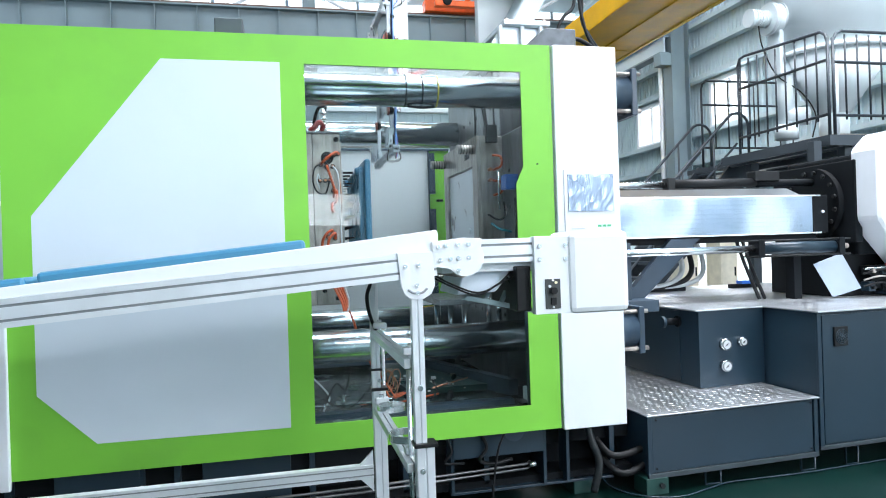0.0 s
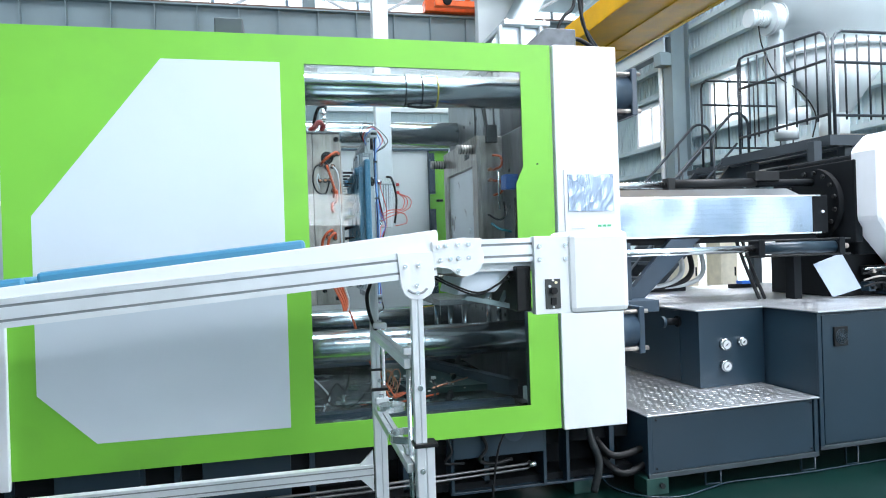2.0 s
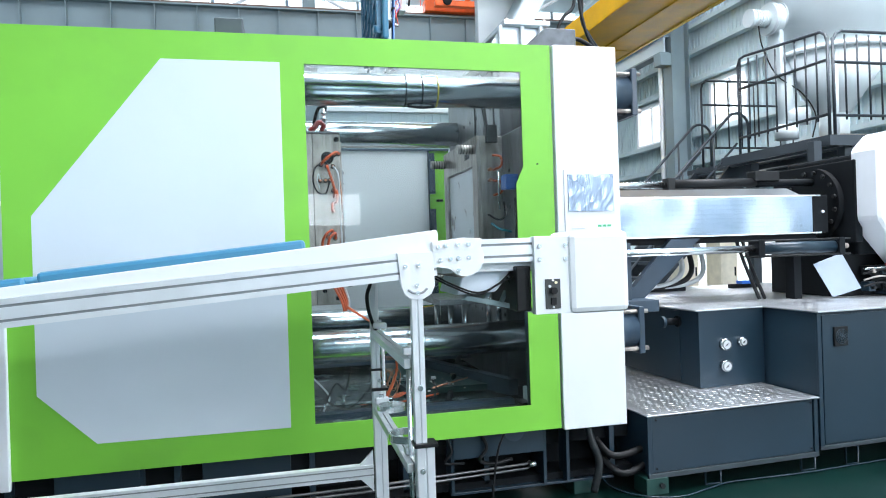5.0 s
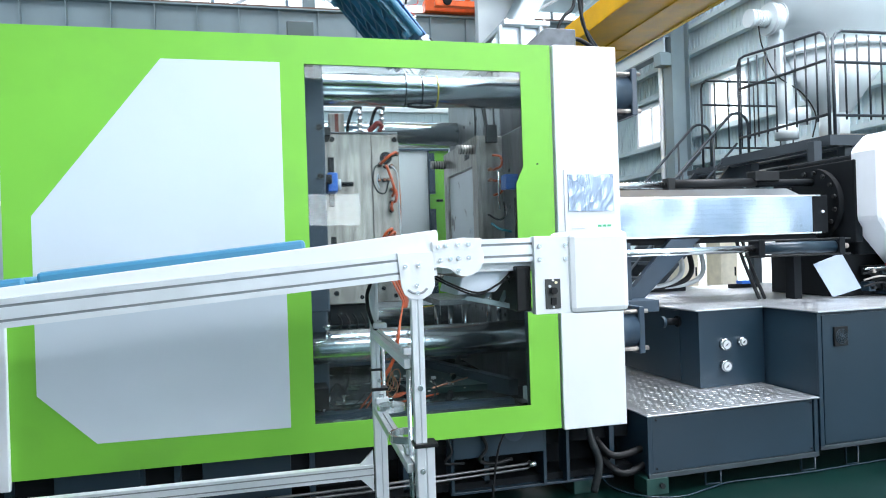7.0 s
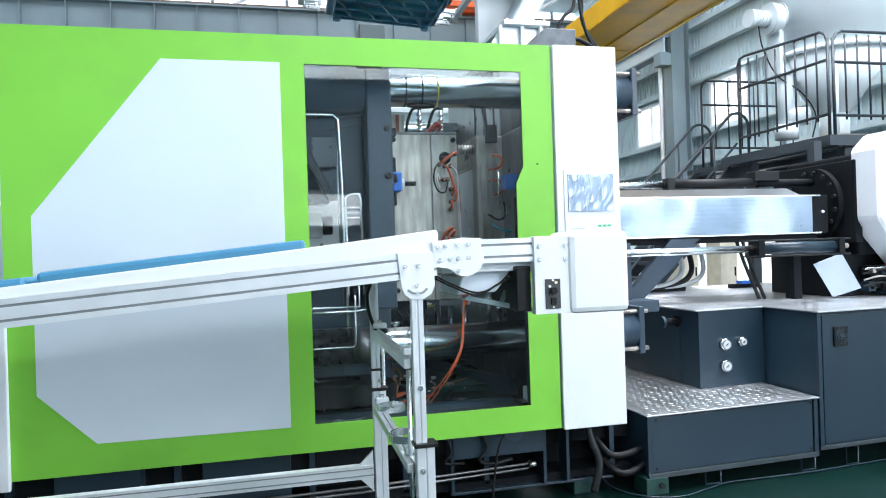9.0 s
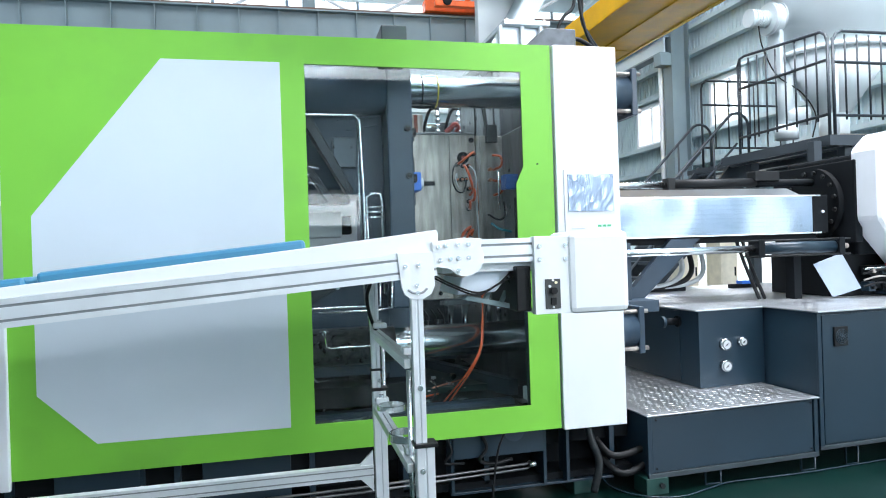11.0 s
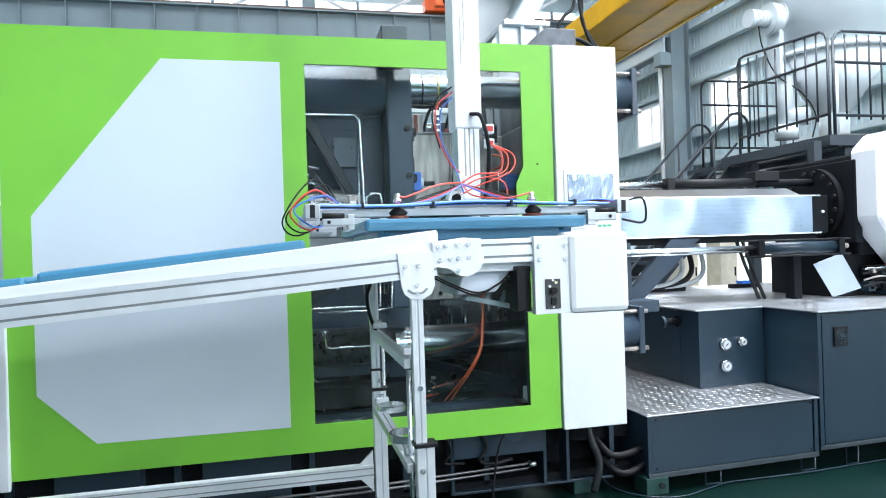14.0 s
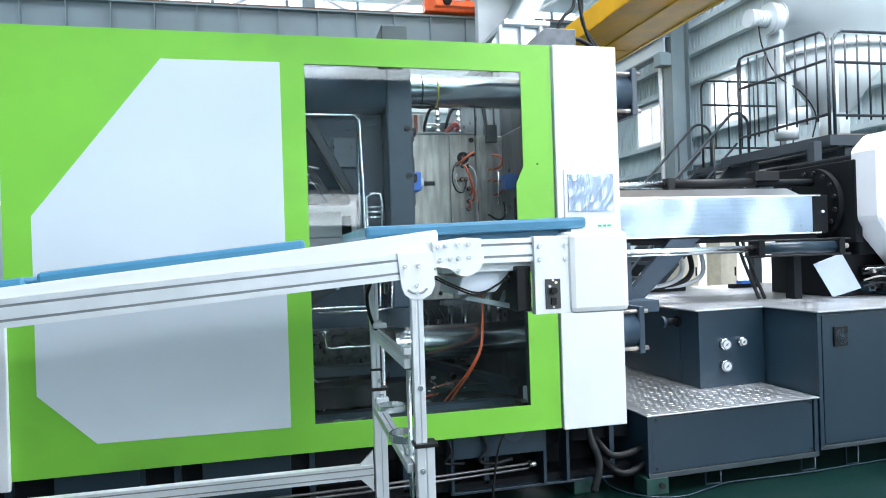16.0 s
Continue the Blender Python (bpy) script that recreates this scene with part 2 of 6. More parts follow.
# ---------------------------------------------------------------- the hall
def hall():
    floor = box_part("floor", (-14, 10.5, -8, 21, -0.2, 0), FLOOR)
    tagged(floor, "glossy dark green painted concrete floor", "floor", kind="structure")

    # rear wall: cladding with a long band of daylight under the eaves
    w = thing("wall_north", "blue-grey corrugated steel rear wall with light band", "wall", kind="structure")
    bm = bmesh.new()
    mesh_box(bm, -14, 10.5, 20, 20.2, 0, 5.7)
    mesh_box(bm, -14, 10.5, 20, 20.2, 6.7, 7.0)
    mesh_box(bm, -14, 10.5, 20, 20.2, 8.9, 11)
    part("cladding", bm, CLADDING, w)
    bm = bmesh.new()
    x = -14.0
    while x < 9.4:
        mesh_box(bm, x, x + 0.09, 19.96, 20, 0, 5.7)
        x += 0.25
    tagged(part("cladding_rib", bm, CLADDING, w), kind="stuff")
    for i in range(12):
        box_part("window_pane", (-14 + i * 2.05, -12.02 + i * 2.05, 20.06, 20.1, 7.0, 8.9), DAY, w, label="bright daylight glazing")
        box_part("window_pane", (-14 + i * 2.05, -12.02 + i * 2.05, 20.06, 20.1, 5.7, 6.7), DAY, w, label="bright daylight glazing")
    for i in range(12):
        box_part("mullion", (-12.04 + i * 2.05, -11.98 + i * 2.05, 19.98, 20.12, 5.7, 8.9), GIRDER, w)
    for z in (3.0, 4.4, 5.62):
        box_part("girt", (-14, 9.4, 19.8, 19.96, z, z + 0.12), POWDER, w)

    # end wall, seen beside the machine: cladding, girts and two windows
    e = thing("wall_east", "blue-grey corrugated end wall with horizontal girts", "wall", kind="structure")
    bm = bmesh.new()
    wins = [(12.25, 13.4, 4.06, 5.05), (15.4, 16.62, 4.06, 5.05)]
    mesh_box(bm, 9.5, 9.7, -8, 20, 2.35, 4.06)
    mesh_box(bm, 9.5, 9.7, -8, 11.2, 0, 2.35)
    mesh_box(bm, 9.5, 9.7, 17.4, 20, 0, 2.35)
    mesh_box(bm, 9.5, 9.7, -8, 20, 5.05, 11)
    for a, b in ((-8, 12.25), (13.4, 15.4), (16.62, 20)):
        mesh_box(bm, 9.5, 9.7, a, b, 4.06, 5.05)
    part("cladding", bm, CLADDING, e)
    bm = bmesh.new()
    y = 6.0
    while y < 19.9:
        low = 2.35 if 11.15 < y < 17.4 else 0
        if not any(a - 0.05 < y < b for a, b, c, d in wins):
            mesh_box(bm, 9.475, 9.5, y, y + 0.04, low, 11)
        else:
            mesh_box(bm, 9.475, 9.5, y, y + 0.04, low, 4.06)
            mesh_box(bm, 9.475, 9.5, y, y + 0.04, 5.05, 11)
        y += 0.125
    tagged(part("cladding_rib", bm, CLADDING, e), kind="stuff")
    door = thing("door_1", "wide open goods door full of daylight", "door", kind="structure")
    box_part("daylight", (9.9, 9.92, 11.0, 17.6, 0.0, 2.5), DAY, door)
    for y in (11.2, 17.34):
        box_part("jamb", (9.42, 9.5, y, y + 0.06, 0, 2.35), GIRDER, door)
    box_part("lintel", (9.42, 9.5, 11.2, 17.4, 2.35, 2.45), GIRDER, door)
    for z in (2.6, 3.25, 3.9, 5.15, 5.8, 6.4, 7.6, 8.8):
        box_part("girt", (9.28, 9.46, 2, 20, z, z + 0.1), CLADDING, e)
    for i, (a, b, c, d) in enumerate(wins):
        win = thing("window_%d" % (i + 1), "overexposed bright window in the corrugated wall", "window", kind="structure")
        bm = bmesh.new()
        mesh_frame(bm, [(a - 0.05, c - 0.05), (b + 0.05, c - 0.05), (b + 0.05, d + 0.05), (a - 0.05, d + 0.05)],
                   [(a + 0.03, c + 0.03), (b - 0.03, c + 0.03), (b - 0.03, d - 0.03), (a + 0.03, d - 0.03)], "x", 9.44, 9.62)
        part("window_frame", bm, WHITE, win)
        half = (a + b) / 2
        box_part("pane", (9.55, 9.57, a, half, c, d), DAY, win)
        box_part("pane", (9.55, 9.57, half, b, c, d), DAY, win)
        box_part("mullion", (9.5, 9.6, half - 0.02, half + 0.02, c, d), WHITE, win)

    # unseen glowing panes, added so the barrel guard has bright upright reflections
    for i, (y0, y1) in enumerate(((-7.0, -5.4), (-3.4, -2.3), (-0.6, 0.5))):
        w = thing("window_%d" % (i + 5), "unseen glowing window added to the end wall for the barrel guard's reflections", "window", kind="structure")
        bm = bmesh.new()
        mesh_frame(bm, [(y0 - 0.08, 0.92), (y1 + 0.08, 0.92), (y1 + 0.08, 3.68), (y0 - 0.08, 3.68)], [(y0, 1.0), (y1, 1.0), (y1, 3.6), (y0, 3.6)], "x", 9.42, 9.5)
        part("window_frame", bm, GIRDER, w)
        box_part("pane", (9.47, 9.485, y0, y1, 1.0, 3.6), DAY, w)
    # window behind the viewer, seen as a reflection in the guard's pane
    def south_window(i, x0, x1, z0, z1):
        w = thing("window_%d" % i, "bright window in the front wall of the hall", "window", kind="structure")
        bm = bmesh.new()
        mesh_frame(bm, [(x0 - 0.06, z0 - 0.06), (x1 + 0.06, z0 - 0.06), (x1 + 0.06, z1 + 0.06), (x0 - 0.06, z1 + 0.06)], [(x0, z0), (x1, z0), (x1, z1), (x0, z1)], "y", -8.0, -7.9)
        part("window_frame", bm, GIRDER, w)
        for k in range(3):
            d = (x1 - x0) / 3
            box_part("pane", (x0 + k * d + 0.02, x0 + (k + 1) * d - 0.02, -7.98, -7.96, z0, z1), OUTSIDE, w)
    south_window(3, 0.5, 1.7, 2.1, 2.8)
    south_window(4, -6.0, 6.6, 5.37, 5.66)

    for name, dims in (("wall_west", (-14.2, -14, -8, 20, 0, 11)), ("wall_south", (-14, 9.5, -8.2, -8, 0, 11))):
        tagged(box_part(name, dims, CLADDING), "pale corrugated steel wall of the hall", "wall", kind="structure")
    roof = bmesh.new()
    strips = [(-8, -1.0), (2.2, 2.4), (5.6, 13.9), (17.1, 20.2)]
    for a, b in strips:
        mesh_box(roof, -14, 9.7, a, b, 11, 11.15)
    for a, b in zip(strips, strips[1:]):
        mesh_box(roof, -14, 9.7, a[1], b[0], 11.1, 11.12)
    ceiling = part("ceiling", roof, ROOFMAT)
    tagged(ceiling, "pale sheet steel roof with light strips", "ceiling", kind="structure")

    # columns
    def column(x, y, first=None):
        if first:
            return copy_thing(first, pose(x, y, 0))
        c = thing("hall_column", "grey-blue steel I-section column carrying the crane runway", "column", "hall columns", at=pose(x, y, 0))
        box_part("web", (-0.02, 0.02, -0.2, 0.2, 0, 10.9), GIRDER, c)
        box_part("flange", (-0.17, 0.17, -0.23, -0.2, 0, 10.9), GIRDER, c)
        box_part("flange", (-0.17, 0.17, 0.2, 0.23, 0, 10.9), GIRDER, c)
        box_part("bracket", (-0.16, 0.16, -0.75, -0.23, 6.6, 7.0), GIRDER, c)
        return c
    first = column(-4.4, 19.6)
    for x in (-9.5, 0.9, 6.2):
        column(x, 19.6, first)
    side = column(9.0, 14.0, first)
    side.rotation_euler = (0, 0, radians(-90))
    side = column(9.0, 7.0, first)
    side.rotation_euler = (0, 0, radians(-90))

    # crane runway along the rear
    g = thing("runway_girder", "long blue-grey crane runway girder with stiffeners", "girder", kind="structure")
    box_part("web", (-14, 9.2, 18.88, 18.92, 7.42, 8.12), GIRDER, g)
    box_part("flange", (-14, 9.2, 18.7, 19.1, 7.4, 7.43), GIRDER, g)
    box_part("flange", (-14, 9.2, 18.7, 19.1, 8.12, 8.16), GIRDER, g)
    for i in range(22):
        x = -13.6 + i * 1.05
        box_part("stiffener", (x, x + 0.025, 18.74, 18.88, 7.43, 8.12), GIRDER, g)
    box_part("crane_rail", (-14, 9.2, 18.86, 18.94, 8.16, 8.26), mat("rusty_rail", (0.13, 0.075, 0.06), 0.6), g, label="rust-brown crane rail")
    for i in range(5):
        x = -10 + i * 4.2
        b = thing("wall_brace", "thin white diagonal roof brace", "brace", "roof braces")
        rod_part("rod", (x, 19.5, 8.2), (x + 4.0, 19.5, 10.4), 0.05, WHITE, b, 8)
        rod_part("rod", (x + 4.0, 19.5, 8.2), (x, 19.5, 10.4), 0.05, WHITE, b, 8)

    eg = thing("end_girder", "pale blue-grey crane girder along the end wall", "girder", kind="structure")
    box_part("web", (8.62, 8.66, 13.9, 19.6, 5.86, 6.2), CLADDING, eg)
    box_part("flange", (8.52, 8.76, 13.9, 19.6, 5.82, 5.86), GIRDER, eg)
    box_part("flange", (8.52, 8.76, 13.9, 19.6, 6.2, 6.24), GIRDER, eg)
    box_part("bracket", (8.5, 8.8, 13.85, 14.15, 5.55, 5.82), GIRDER, eg, 0.01)

    # downpipe on the end wall
    d = thing("downpipe", "white rainwater pipe fixed beside a column", "pipe")
    tube_part("pipe", [(8.8, 14.45, 8.2), (8.8, 14.45, 6.3), (8.8, 14.35, 6.0), (8.8, 14.35, 0.0)], 0.06, WHITE, d, smooth=False)

    # overhead travelling cranes
    c = thing("bridge_crane", "yellow overhead bridge crane girder with cable", "crane")
    bm = bmesh.new()
    mesh_box(bm, 4.61, 5.93, 6.0, 18.0, 4.76, 5.08, 0.012)
    part("girder", bm, YELLOW, c)
    for x in (4.61, 5.27, 5.87):
        box_part("bottom_strip", (x, x + 0.06, 6.0, 18.0, 4.748, 4.759), YELLOW, c)
    for y in (7.6, 10.4, 13.2):
        box_part("splice_plate", (4.75, 5.8, y, y + 0.3, 4.75, 4.759), YELLOW, c, 0.003)
    for y in (6.2, 7.2):
        for x in (4.7, 5.75):
            box_part("hanger", (x, x + 0.1, y, y + 0.15, 5.08, 11.0), YELLOW, c)
    k = thing("hanging_cable", "black cable looping down from overhead", "cable")
    tube_part("cable", [(1.98, 5.0, 4.2), (1.97, 5.0, 3.5), (1.96, 5.0, 3.1), (2.02, 5.0, 2.95), (2.1, 5.0, 2.78)], 0.014, BLACK, k)
    tube_part("cable", [(1.97, 5.0, 3.3), (1.92, 5.0, 3.22), (1.84, 5.0, 3.13)], 0.012, BLACK, k)
    h = thing("crane_hoist", "orange hoist trolley on the far crane", "hoist")
    bm = bmesh.new()
    mesh_box(bm, 4.22, 6.0, 17.9, 18.1, 8.15, 8.30, 0.01)
    part("beam", bm, CRANE, h)
    box_part("end_carriage", (4.1, 6.0, 18.66, 19.1, 8.26, 8.6), CRANE, h, 0.02)
    rod_part("motor", (4.55, 17.82, 8.28), (4.55, 18.1, 8.28), 0.12, DARK, h, 24)
    for a, b in (((5.1, 8.28), (5.45, 8.75)), ((5.35, 8.28), (5.75, 8.75)), ((5.75, 8.75), (5.95, 8.28))):
        rod_part("strut", (a[0], 18.0, a[1]), (b[0], 18.0, b[1]), 0.06, CRANE, h, 8)
    box_part("upper_beam", (4.3, 6.0, 17.95, 18.66, 8.7, 8.85), CRANE, h, 0.01)

    # stored goods far behind the machine
    cream = mat("cream_paint", (0.84, 0.79, 0.64), 0.5)
    first = None
    for x, y in ((7.07, 9.9), (6.6, 10.3)):
        if first is None:
            first = thing("cream_cabinet", "cream painted steel control cabinet standing on the floor", "cabinet", "cream cabinets", at=pose(x, y, 0))
            box_part("body", (0, 0.32, 0, 0.4, 0.0, 1.47), cream, first, 0.01)
            box_part("door", (0.02, 0.30, -0.01, 0.0, 0.1, 1.42), cream, first, 0.003)
            box_part("handle", (0.25, 0.27, -0.025, -0.01, 0.9, 1.05), DARK, first)
        else:
            copy_thing(first, pose(x, y, 0))


hall()


# ---------------------------------------------------------------- clamping unit
def guard():
    """The front safety guard: green sheet steel with a pale panel and a window."""
    g = thing("safety_guard", "green sheet steel front guard with pale panel and clear window", "machine guard")
    outer = [(-1.30, 0.46), (1.507, 0.46), (1.507, 1.36), (1.507, 1.45), (1.507, 1.855), (1.507, 1.951), (1.507, 2.64), (-1.30, 2.64)]
    inner = [(0.131, 0.604), (1.327, 0.604), (1.327, 1.36), (1.283, 1.45), (1.283, 1.855), (1.327, 1.951), (1.327, 2.485), (0.131, 2.493)]
    bm = bmesh.new()
    mesh_frame(bm, outer, inner, "y", 3.6, 3.608)
    part("door_sheet", bm, GREEN, g)
    bm = bmesh.new()
    mesh_plate(bm, [(-0.572, 2.497), (0.007, 2.497), (0.007, 0.6), (-0.915, 0.606), (-1.174, 0.858), (-1.174, 1.721)], "y", 3.5985, 3.606)
    part("inset_panel", bm, PALE, g, "pale grey-blue inset panel with cut corners")
    box_part("top_return", (-1.285, 1.507, 3.608, 3.72, 2.625, 2.64), GREEN, g)
    box_part("bottom_return", (-1.285, 1.507, 3.608, 3.72, 0.46, 0.475), GREEN, g)
    bm = bmesh.new()
    mesh_plate(bm, [(p[0], p[1]) for p in [(0.12, 0.59), (1.34, 0.59), (1.34, 2.5), (0.12, 2.5)]], "y", 3.613, 3.618)
    pane = part("window_pane", bm, PANE, g, "clear acrylic window")
    pane.visible_shadow = False
    bm = bmesh.new()
    mesh_frame(bm, [(p[0] + (0.012 if p[0] > 0.5 else -0.012), p[1]) for p in inner], inner, "y", 3.6085, 3.6125)
    part("window_seal", bm, BLACK, g)
    bm = bmesh.new()
    mesh_frame(bm, [(-1.28, 0.48), (1.49, 0.48), (1.49, 2.62), (-1.28, 2.62)], [(0.10, 0.57), (1.345, 0.57), (1.345, 2.525), (0.10, 2.525)], "y", 3.62, 3.628)
    part("inner_lining", bm, SLATE, g, "dark slate lining on the inside of the guard")
    for x, z in ((1.41, 1.965),):
        rod_part("bolt", (x, 3.595, z), (x, 3.6, z), 0.005, DARK, g, 10)

    c = thing("guard_column", "white sheet steel cover beside the green guard with a foil-wrapped panel", "machine guard")
    bm = bmesh.new()
    mesh_box(bm, 1.518, 1.91, 3.585, 3.9, 0.45, 2.642, 0.006)
    part("cover", bm, WHITE, c)
    bm = bmesh.new()
    mesh_box(bm, 1.56, 1.885, 3.578, 3.588, 1.55, 1.93, 0.003)
    part("panel_plate", bm, WHITE, c)
    # crinkled foil
    bm = bmesh.new()
    nx, nz = 72, 54
    V = [[bm.verts.new((1.582 + 0.28 * i / nx, 3.571 + 0.0042 * abs(noise.noise(Vector((i * 0.11 - j * 0.035, j * 0.04, 2)))) + 0.0012 * abs(noise.noise(Vector((i * 0.3 - j * 0.06, j * 0.05, 7)))), 1.69 + 0.212 * j / nz)) for i in range(nx + 1)] for j in range(nz + 1)]
    for j in range(nz):
        for i in range(nx):
            bm.faces.new((V[j][i], V[j][i + 1], V[j + 1][i + 1], V[j + 1][i]))
    r = bmesh.ops.extrude_face_region(bm, geom=bm.faces[:])
    for v in r["geom"]:
        if isinstance(v, bmesh.types.BMVert):
            v.co.y = 3.5785
    bmesh.ops.recalc_face_normals(bm, faces=bm.faces[:])
    part("foil_cover", bm, mat("crinkled_foil", (0.27, 0.34, 0.44), 0.28, 0.55, var=0.1, scale=8, bump=0), c, "crinkled reflective protective foil")
    for i in range(3):
        box_part("text_bar", (1.76 + 0.03 * i, 1.782 + 0.03 * i, 3.5755, 3.5785, 1.6, 1.612), mat("print_green", (0.1, 0.5, 0.25), 0.5), c)
    box_part("text_bar", (1.60, 1.68, 3.5755, 3.5785, 1.59, 1.594), CLEAR, c)

    d = thing("side_cover", "white sheet steel cover at the guard's far end", "machine guard")
    box_part("cover", (-1.75, -1.29, 3.57, 3.598, 0.42, 1.28), WHITE, d, 0.006)

    b = thing("top_junction_box", "dark grey steel box on top of the guard", "box")
    bm = bmesh.new()
    mesh_plate(bm, [(1.44, 2.655), (1.745, 2.655), (1.745, 2.795), (1.55, 2.795), (1.44, 2.69)], "y", 3.76, 4.0, 0.004)
    part("body", bm, mat("scuffed_casting", (0.075, 0.085, 0.095), 0.42, 0.4, var=0.35, scale=14.0, dirt=0.3), b)
    rod_part("fitting", (1.47, 3.8, 2.69), (1.52, 3.8, 2.69), 0.02, BRASS, b)


def tie_bar(y, z, name_label):
    t = thing("tie_bar", name_label, "tie bar", "tie bars of the clamp")
    rod_part("bar", (-1.3, y, z), (2.0, y, z), 0.098, TIEBAR, t, 64)
    rod_part("nut", (1.93, y, z), (2.2, y, z), 0.13, PLATEN, t, 40)
    if name_label.endswith("cable ties"):
        for x, mm in ((0.735, BLACK), (0.835, BLACK), (0.93, mat("yellow_tie", (0.5, 0.42, 0.05), 0.5))):
            rod_part("cable_tie", (x, y, z), (x + 0.008, y, z), 0.100, mm, t, 32)
        tube_part("cable", [(0.75, y - 0.03, z - 0.1), (0.84, y - 0.04, z - 0.108), (0.92, y - 0.03, z - 0.1)], 0.008, BLACK, t)
    box_part("lock_plate", (2.2, 2.24, y - 0.12, y + 0.12, z - 0.15, z + 0.15), PLATEN, t, 0.006)
    for dz in (-0.17, 0.17):
        rod_part("bolt", (2.1, y - 0.09, z + dz * 0.7), (2.275, y - 0.09, z + dz * 0.7), 0.014, STEEL, t, 8)


def clamp():
    for y in (4.05, 5.55):
        for z in (0.94, 2.47):
            tie_bar(y, z, "polished chrome tie bar of the clamping unit" + (" with cable ties" if (y, z) == (4.05, 2.47) else ""))
    # fixed platen: block with a bolt pattern
    p = thing("fixed_platen", "machined steel fixed platen with rows of tapped holes", "platen")
    bm = bmesh.new()
    mesh_box(bm, 1.45, 1.93, 3.93, 5.8, 1.2, 2.25, 0.01)
    mesh_box(bm, 1.45, 1.93, 4.36, 5.8, 2.253, 2.75, 0.01)
    mesh_box(bm, 1.8, 1.93, 3.93, 4.357, 2.253, 2.75, 0.01)
    mesh_box(bm, 1.45, 1.93, 4.36, 5.8, 0.55, 1.197, 0.01)
    mesh_box(bm, 1.8, 1.93, 3.93, 4.357, 0.55, 1.197, 0.01)
    part("block", bm, PLATESTEEL, p)
    for j in range(8):
        for i in range(9):
            y, z = 4.2 + 0.18 * i, 0.8 + 0.24 * j
            if y < 4.36 and not 1.2 < z < 2.23:
                continue
            rod_part("tapped_hole", (1.446, y, z), (1.452, y, z), 0.013, BLACK, p, 8)
    for y in (4.48, 4.95):
        box_part("groove", (1.444, 1.451, y, y + 0.02, 2.2, 2.74), BLACK, p)
    box_part("clamp_block", (1.365, 1.45, 4.03, 4.13, 1.865, 1.96), SWITCH, p, 0.006, "blue limit switch")
    box_part("front_cover", (1.38, 1.46, 3.9, 3.93, 1.2, 1.8), BLACK, p)
    for x in (1.31, 1.38):
        rod_part("support_pin", (x, 4.3, 1.0), (x, 4.3, 1.2), 0.017, CHROME, p, 14)

    # bed under the clamp
    b = thing("machine_bed", "dark painted steel machine bed on green levelling pads", "machine bed")
    bm = bmesh.new()
    for y in (3.85, 5.6):
        mesh_box(bm, -1.6, 2.05, y, y + 0.16, 0.3, 0.5, 0.004)
        mesh_box(bm, -1.6, 2.05, y - 0.05, y + 0.2, 0.1, 0.14)
    part("beam", bm, DARK, b)
    for x in (-1.4, -0.6, 0.1, 0.62, 1.1, 1.45, 1.9):
        box_part("rib", (x, x + 0.03, 3.8, 3.98, 0.12, 0.48), SLATE, b)
    box_part("web", (-1.6, 2.05, 4.0, 4.02, 0.12, 0.52), DARK, b)
    box_part("rear_web", (-1.6, 2.05, 5.76, 5.78, 0.12, 0.52), DARK, b)
    box_part("drip_tray", (-1.6, 1.4, 3.9, 5.8, 0.5, 0.53), mat("oily_tray", (0.045, 0.068, 0.068), 0.25, var=0.4, scale=6, dirt=0.3), b, label="oily dark drip tray")
    box_part("side_box", (-0.45, 0.0, 3.72, 3.85, 0.2, 0.44), SLATE, b, 0.004)
    box_part("side_box", (-1.15, -0.75, 3.72, 3.85, 0.2, 0.44), SLATE, b, 0.004)
    box_part("side_box", (0.89, 1.455, 3.74, 3.85, 0.295, 0.45), SLATE, b, 0.004)
    for x in (0.885, 1.445, 1.59):
        box_part("frame_post", (x, x + 0.02, 3.74, 3.86, 0.1, 0.45), SLATE, b, 0.002)
    box_part("frame_sill", (0.885, 1.9, 3.76, 3.98, 0.085, 0.10), SLATE, b, 0.002)
    rod_part("drain_cap", (1.27, 3.735, 0.43), (1.27, 3.742, 0.43), 0.06, PLATEN, b, 28)
    tube_part("cable", [(1.06, 3.72, 0.44), (1.09, 3.71, 0.36), (1.05, 3.71, 0.29), (1.13, 3.72, 0.26), (1.25, 3.74, 0.27)], 0.011, BLACK, b)
    for x in (1.65, 0.3, -1.2):
        box_part("levelling_pad", (x, x + 0.16, 3.78, 3.98, 0.0, 0.1), DULLGREEN, b, 0.005)
    for z in (0.0, 0.026):
        tube_part("pipe", [(-1.2, 3.71, 0.17 + z), (0.4, 3.71, 0.185 + z), (1.33, 3.71, 0.215 + z), (1.36, 3.74, 0.217 + z)], 0.008, PLATESTEEL, b, smooth=False)
    rod_part("pipe_nut", (1.345, 3.71, 0.235), (1.385, 3.71, 0.238), 0.016, CHROME, b, 10)
    box_part("inner_post", (1.41, 1.50, 3.70, 3.89, 0.5, 1.19), PLATEN, b, 0.004)
    for x, y in ((1.06, 4.75), (1.13, 4.62), (1.20, 4.5), (1.27, 4.78), (1.12, 5.0)):
        rod_part("support_pin", (x, y, 0.79), (x, y, 1.12), 0.02, CHROME, b, 14)
    box_part("pin_plate", (1.0, 1.34, 4.42, 5.1, 1.12, 1.16), PLATESTEEL, b, 0.004)
    # rails and sheet metal chute inside
    box_part("slide_rail", (-1.4, 1.36, 3.98, 4.06, 0.53, 0.56), PLATEN, b)
    box_part("slide_rail", (-1.4, 1.36, 5.48, 5.62, 0.53, 0.6), DARK, b)
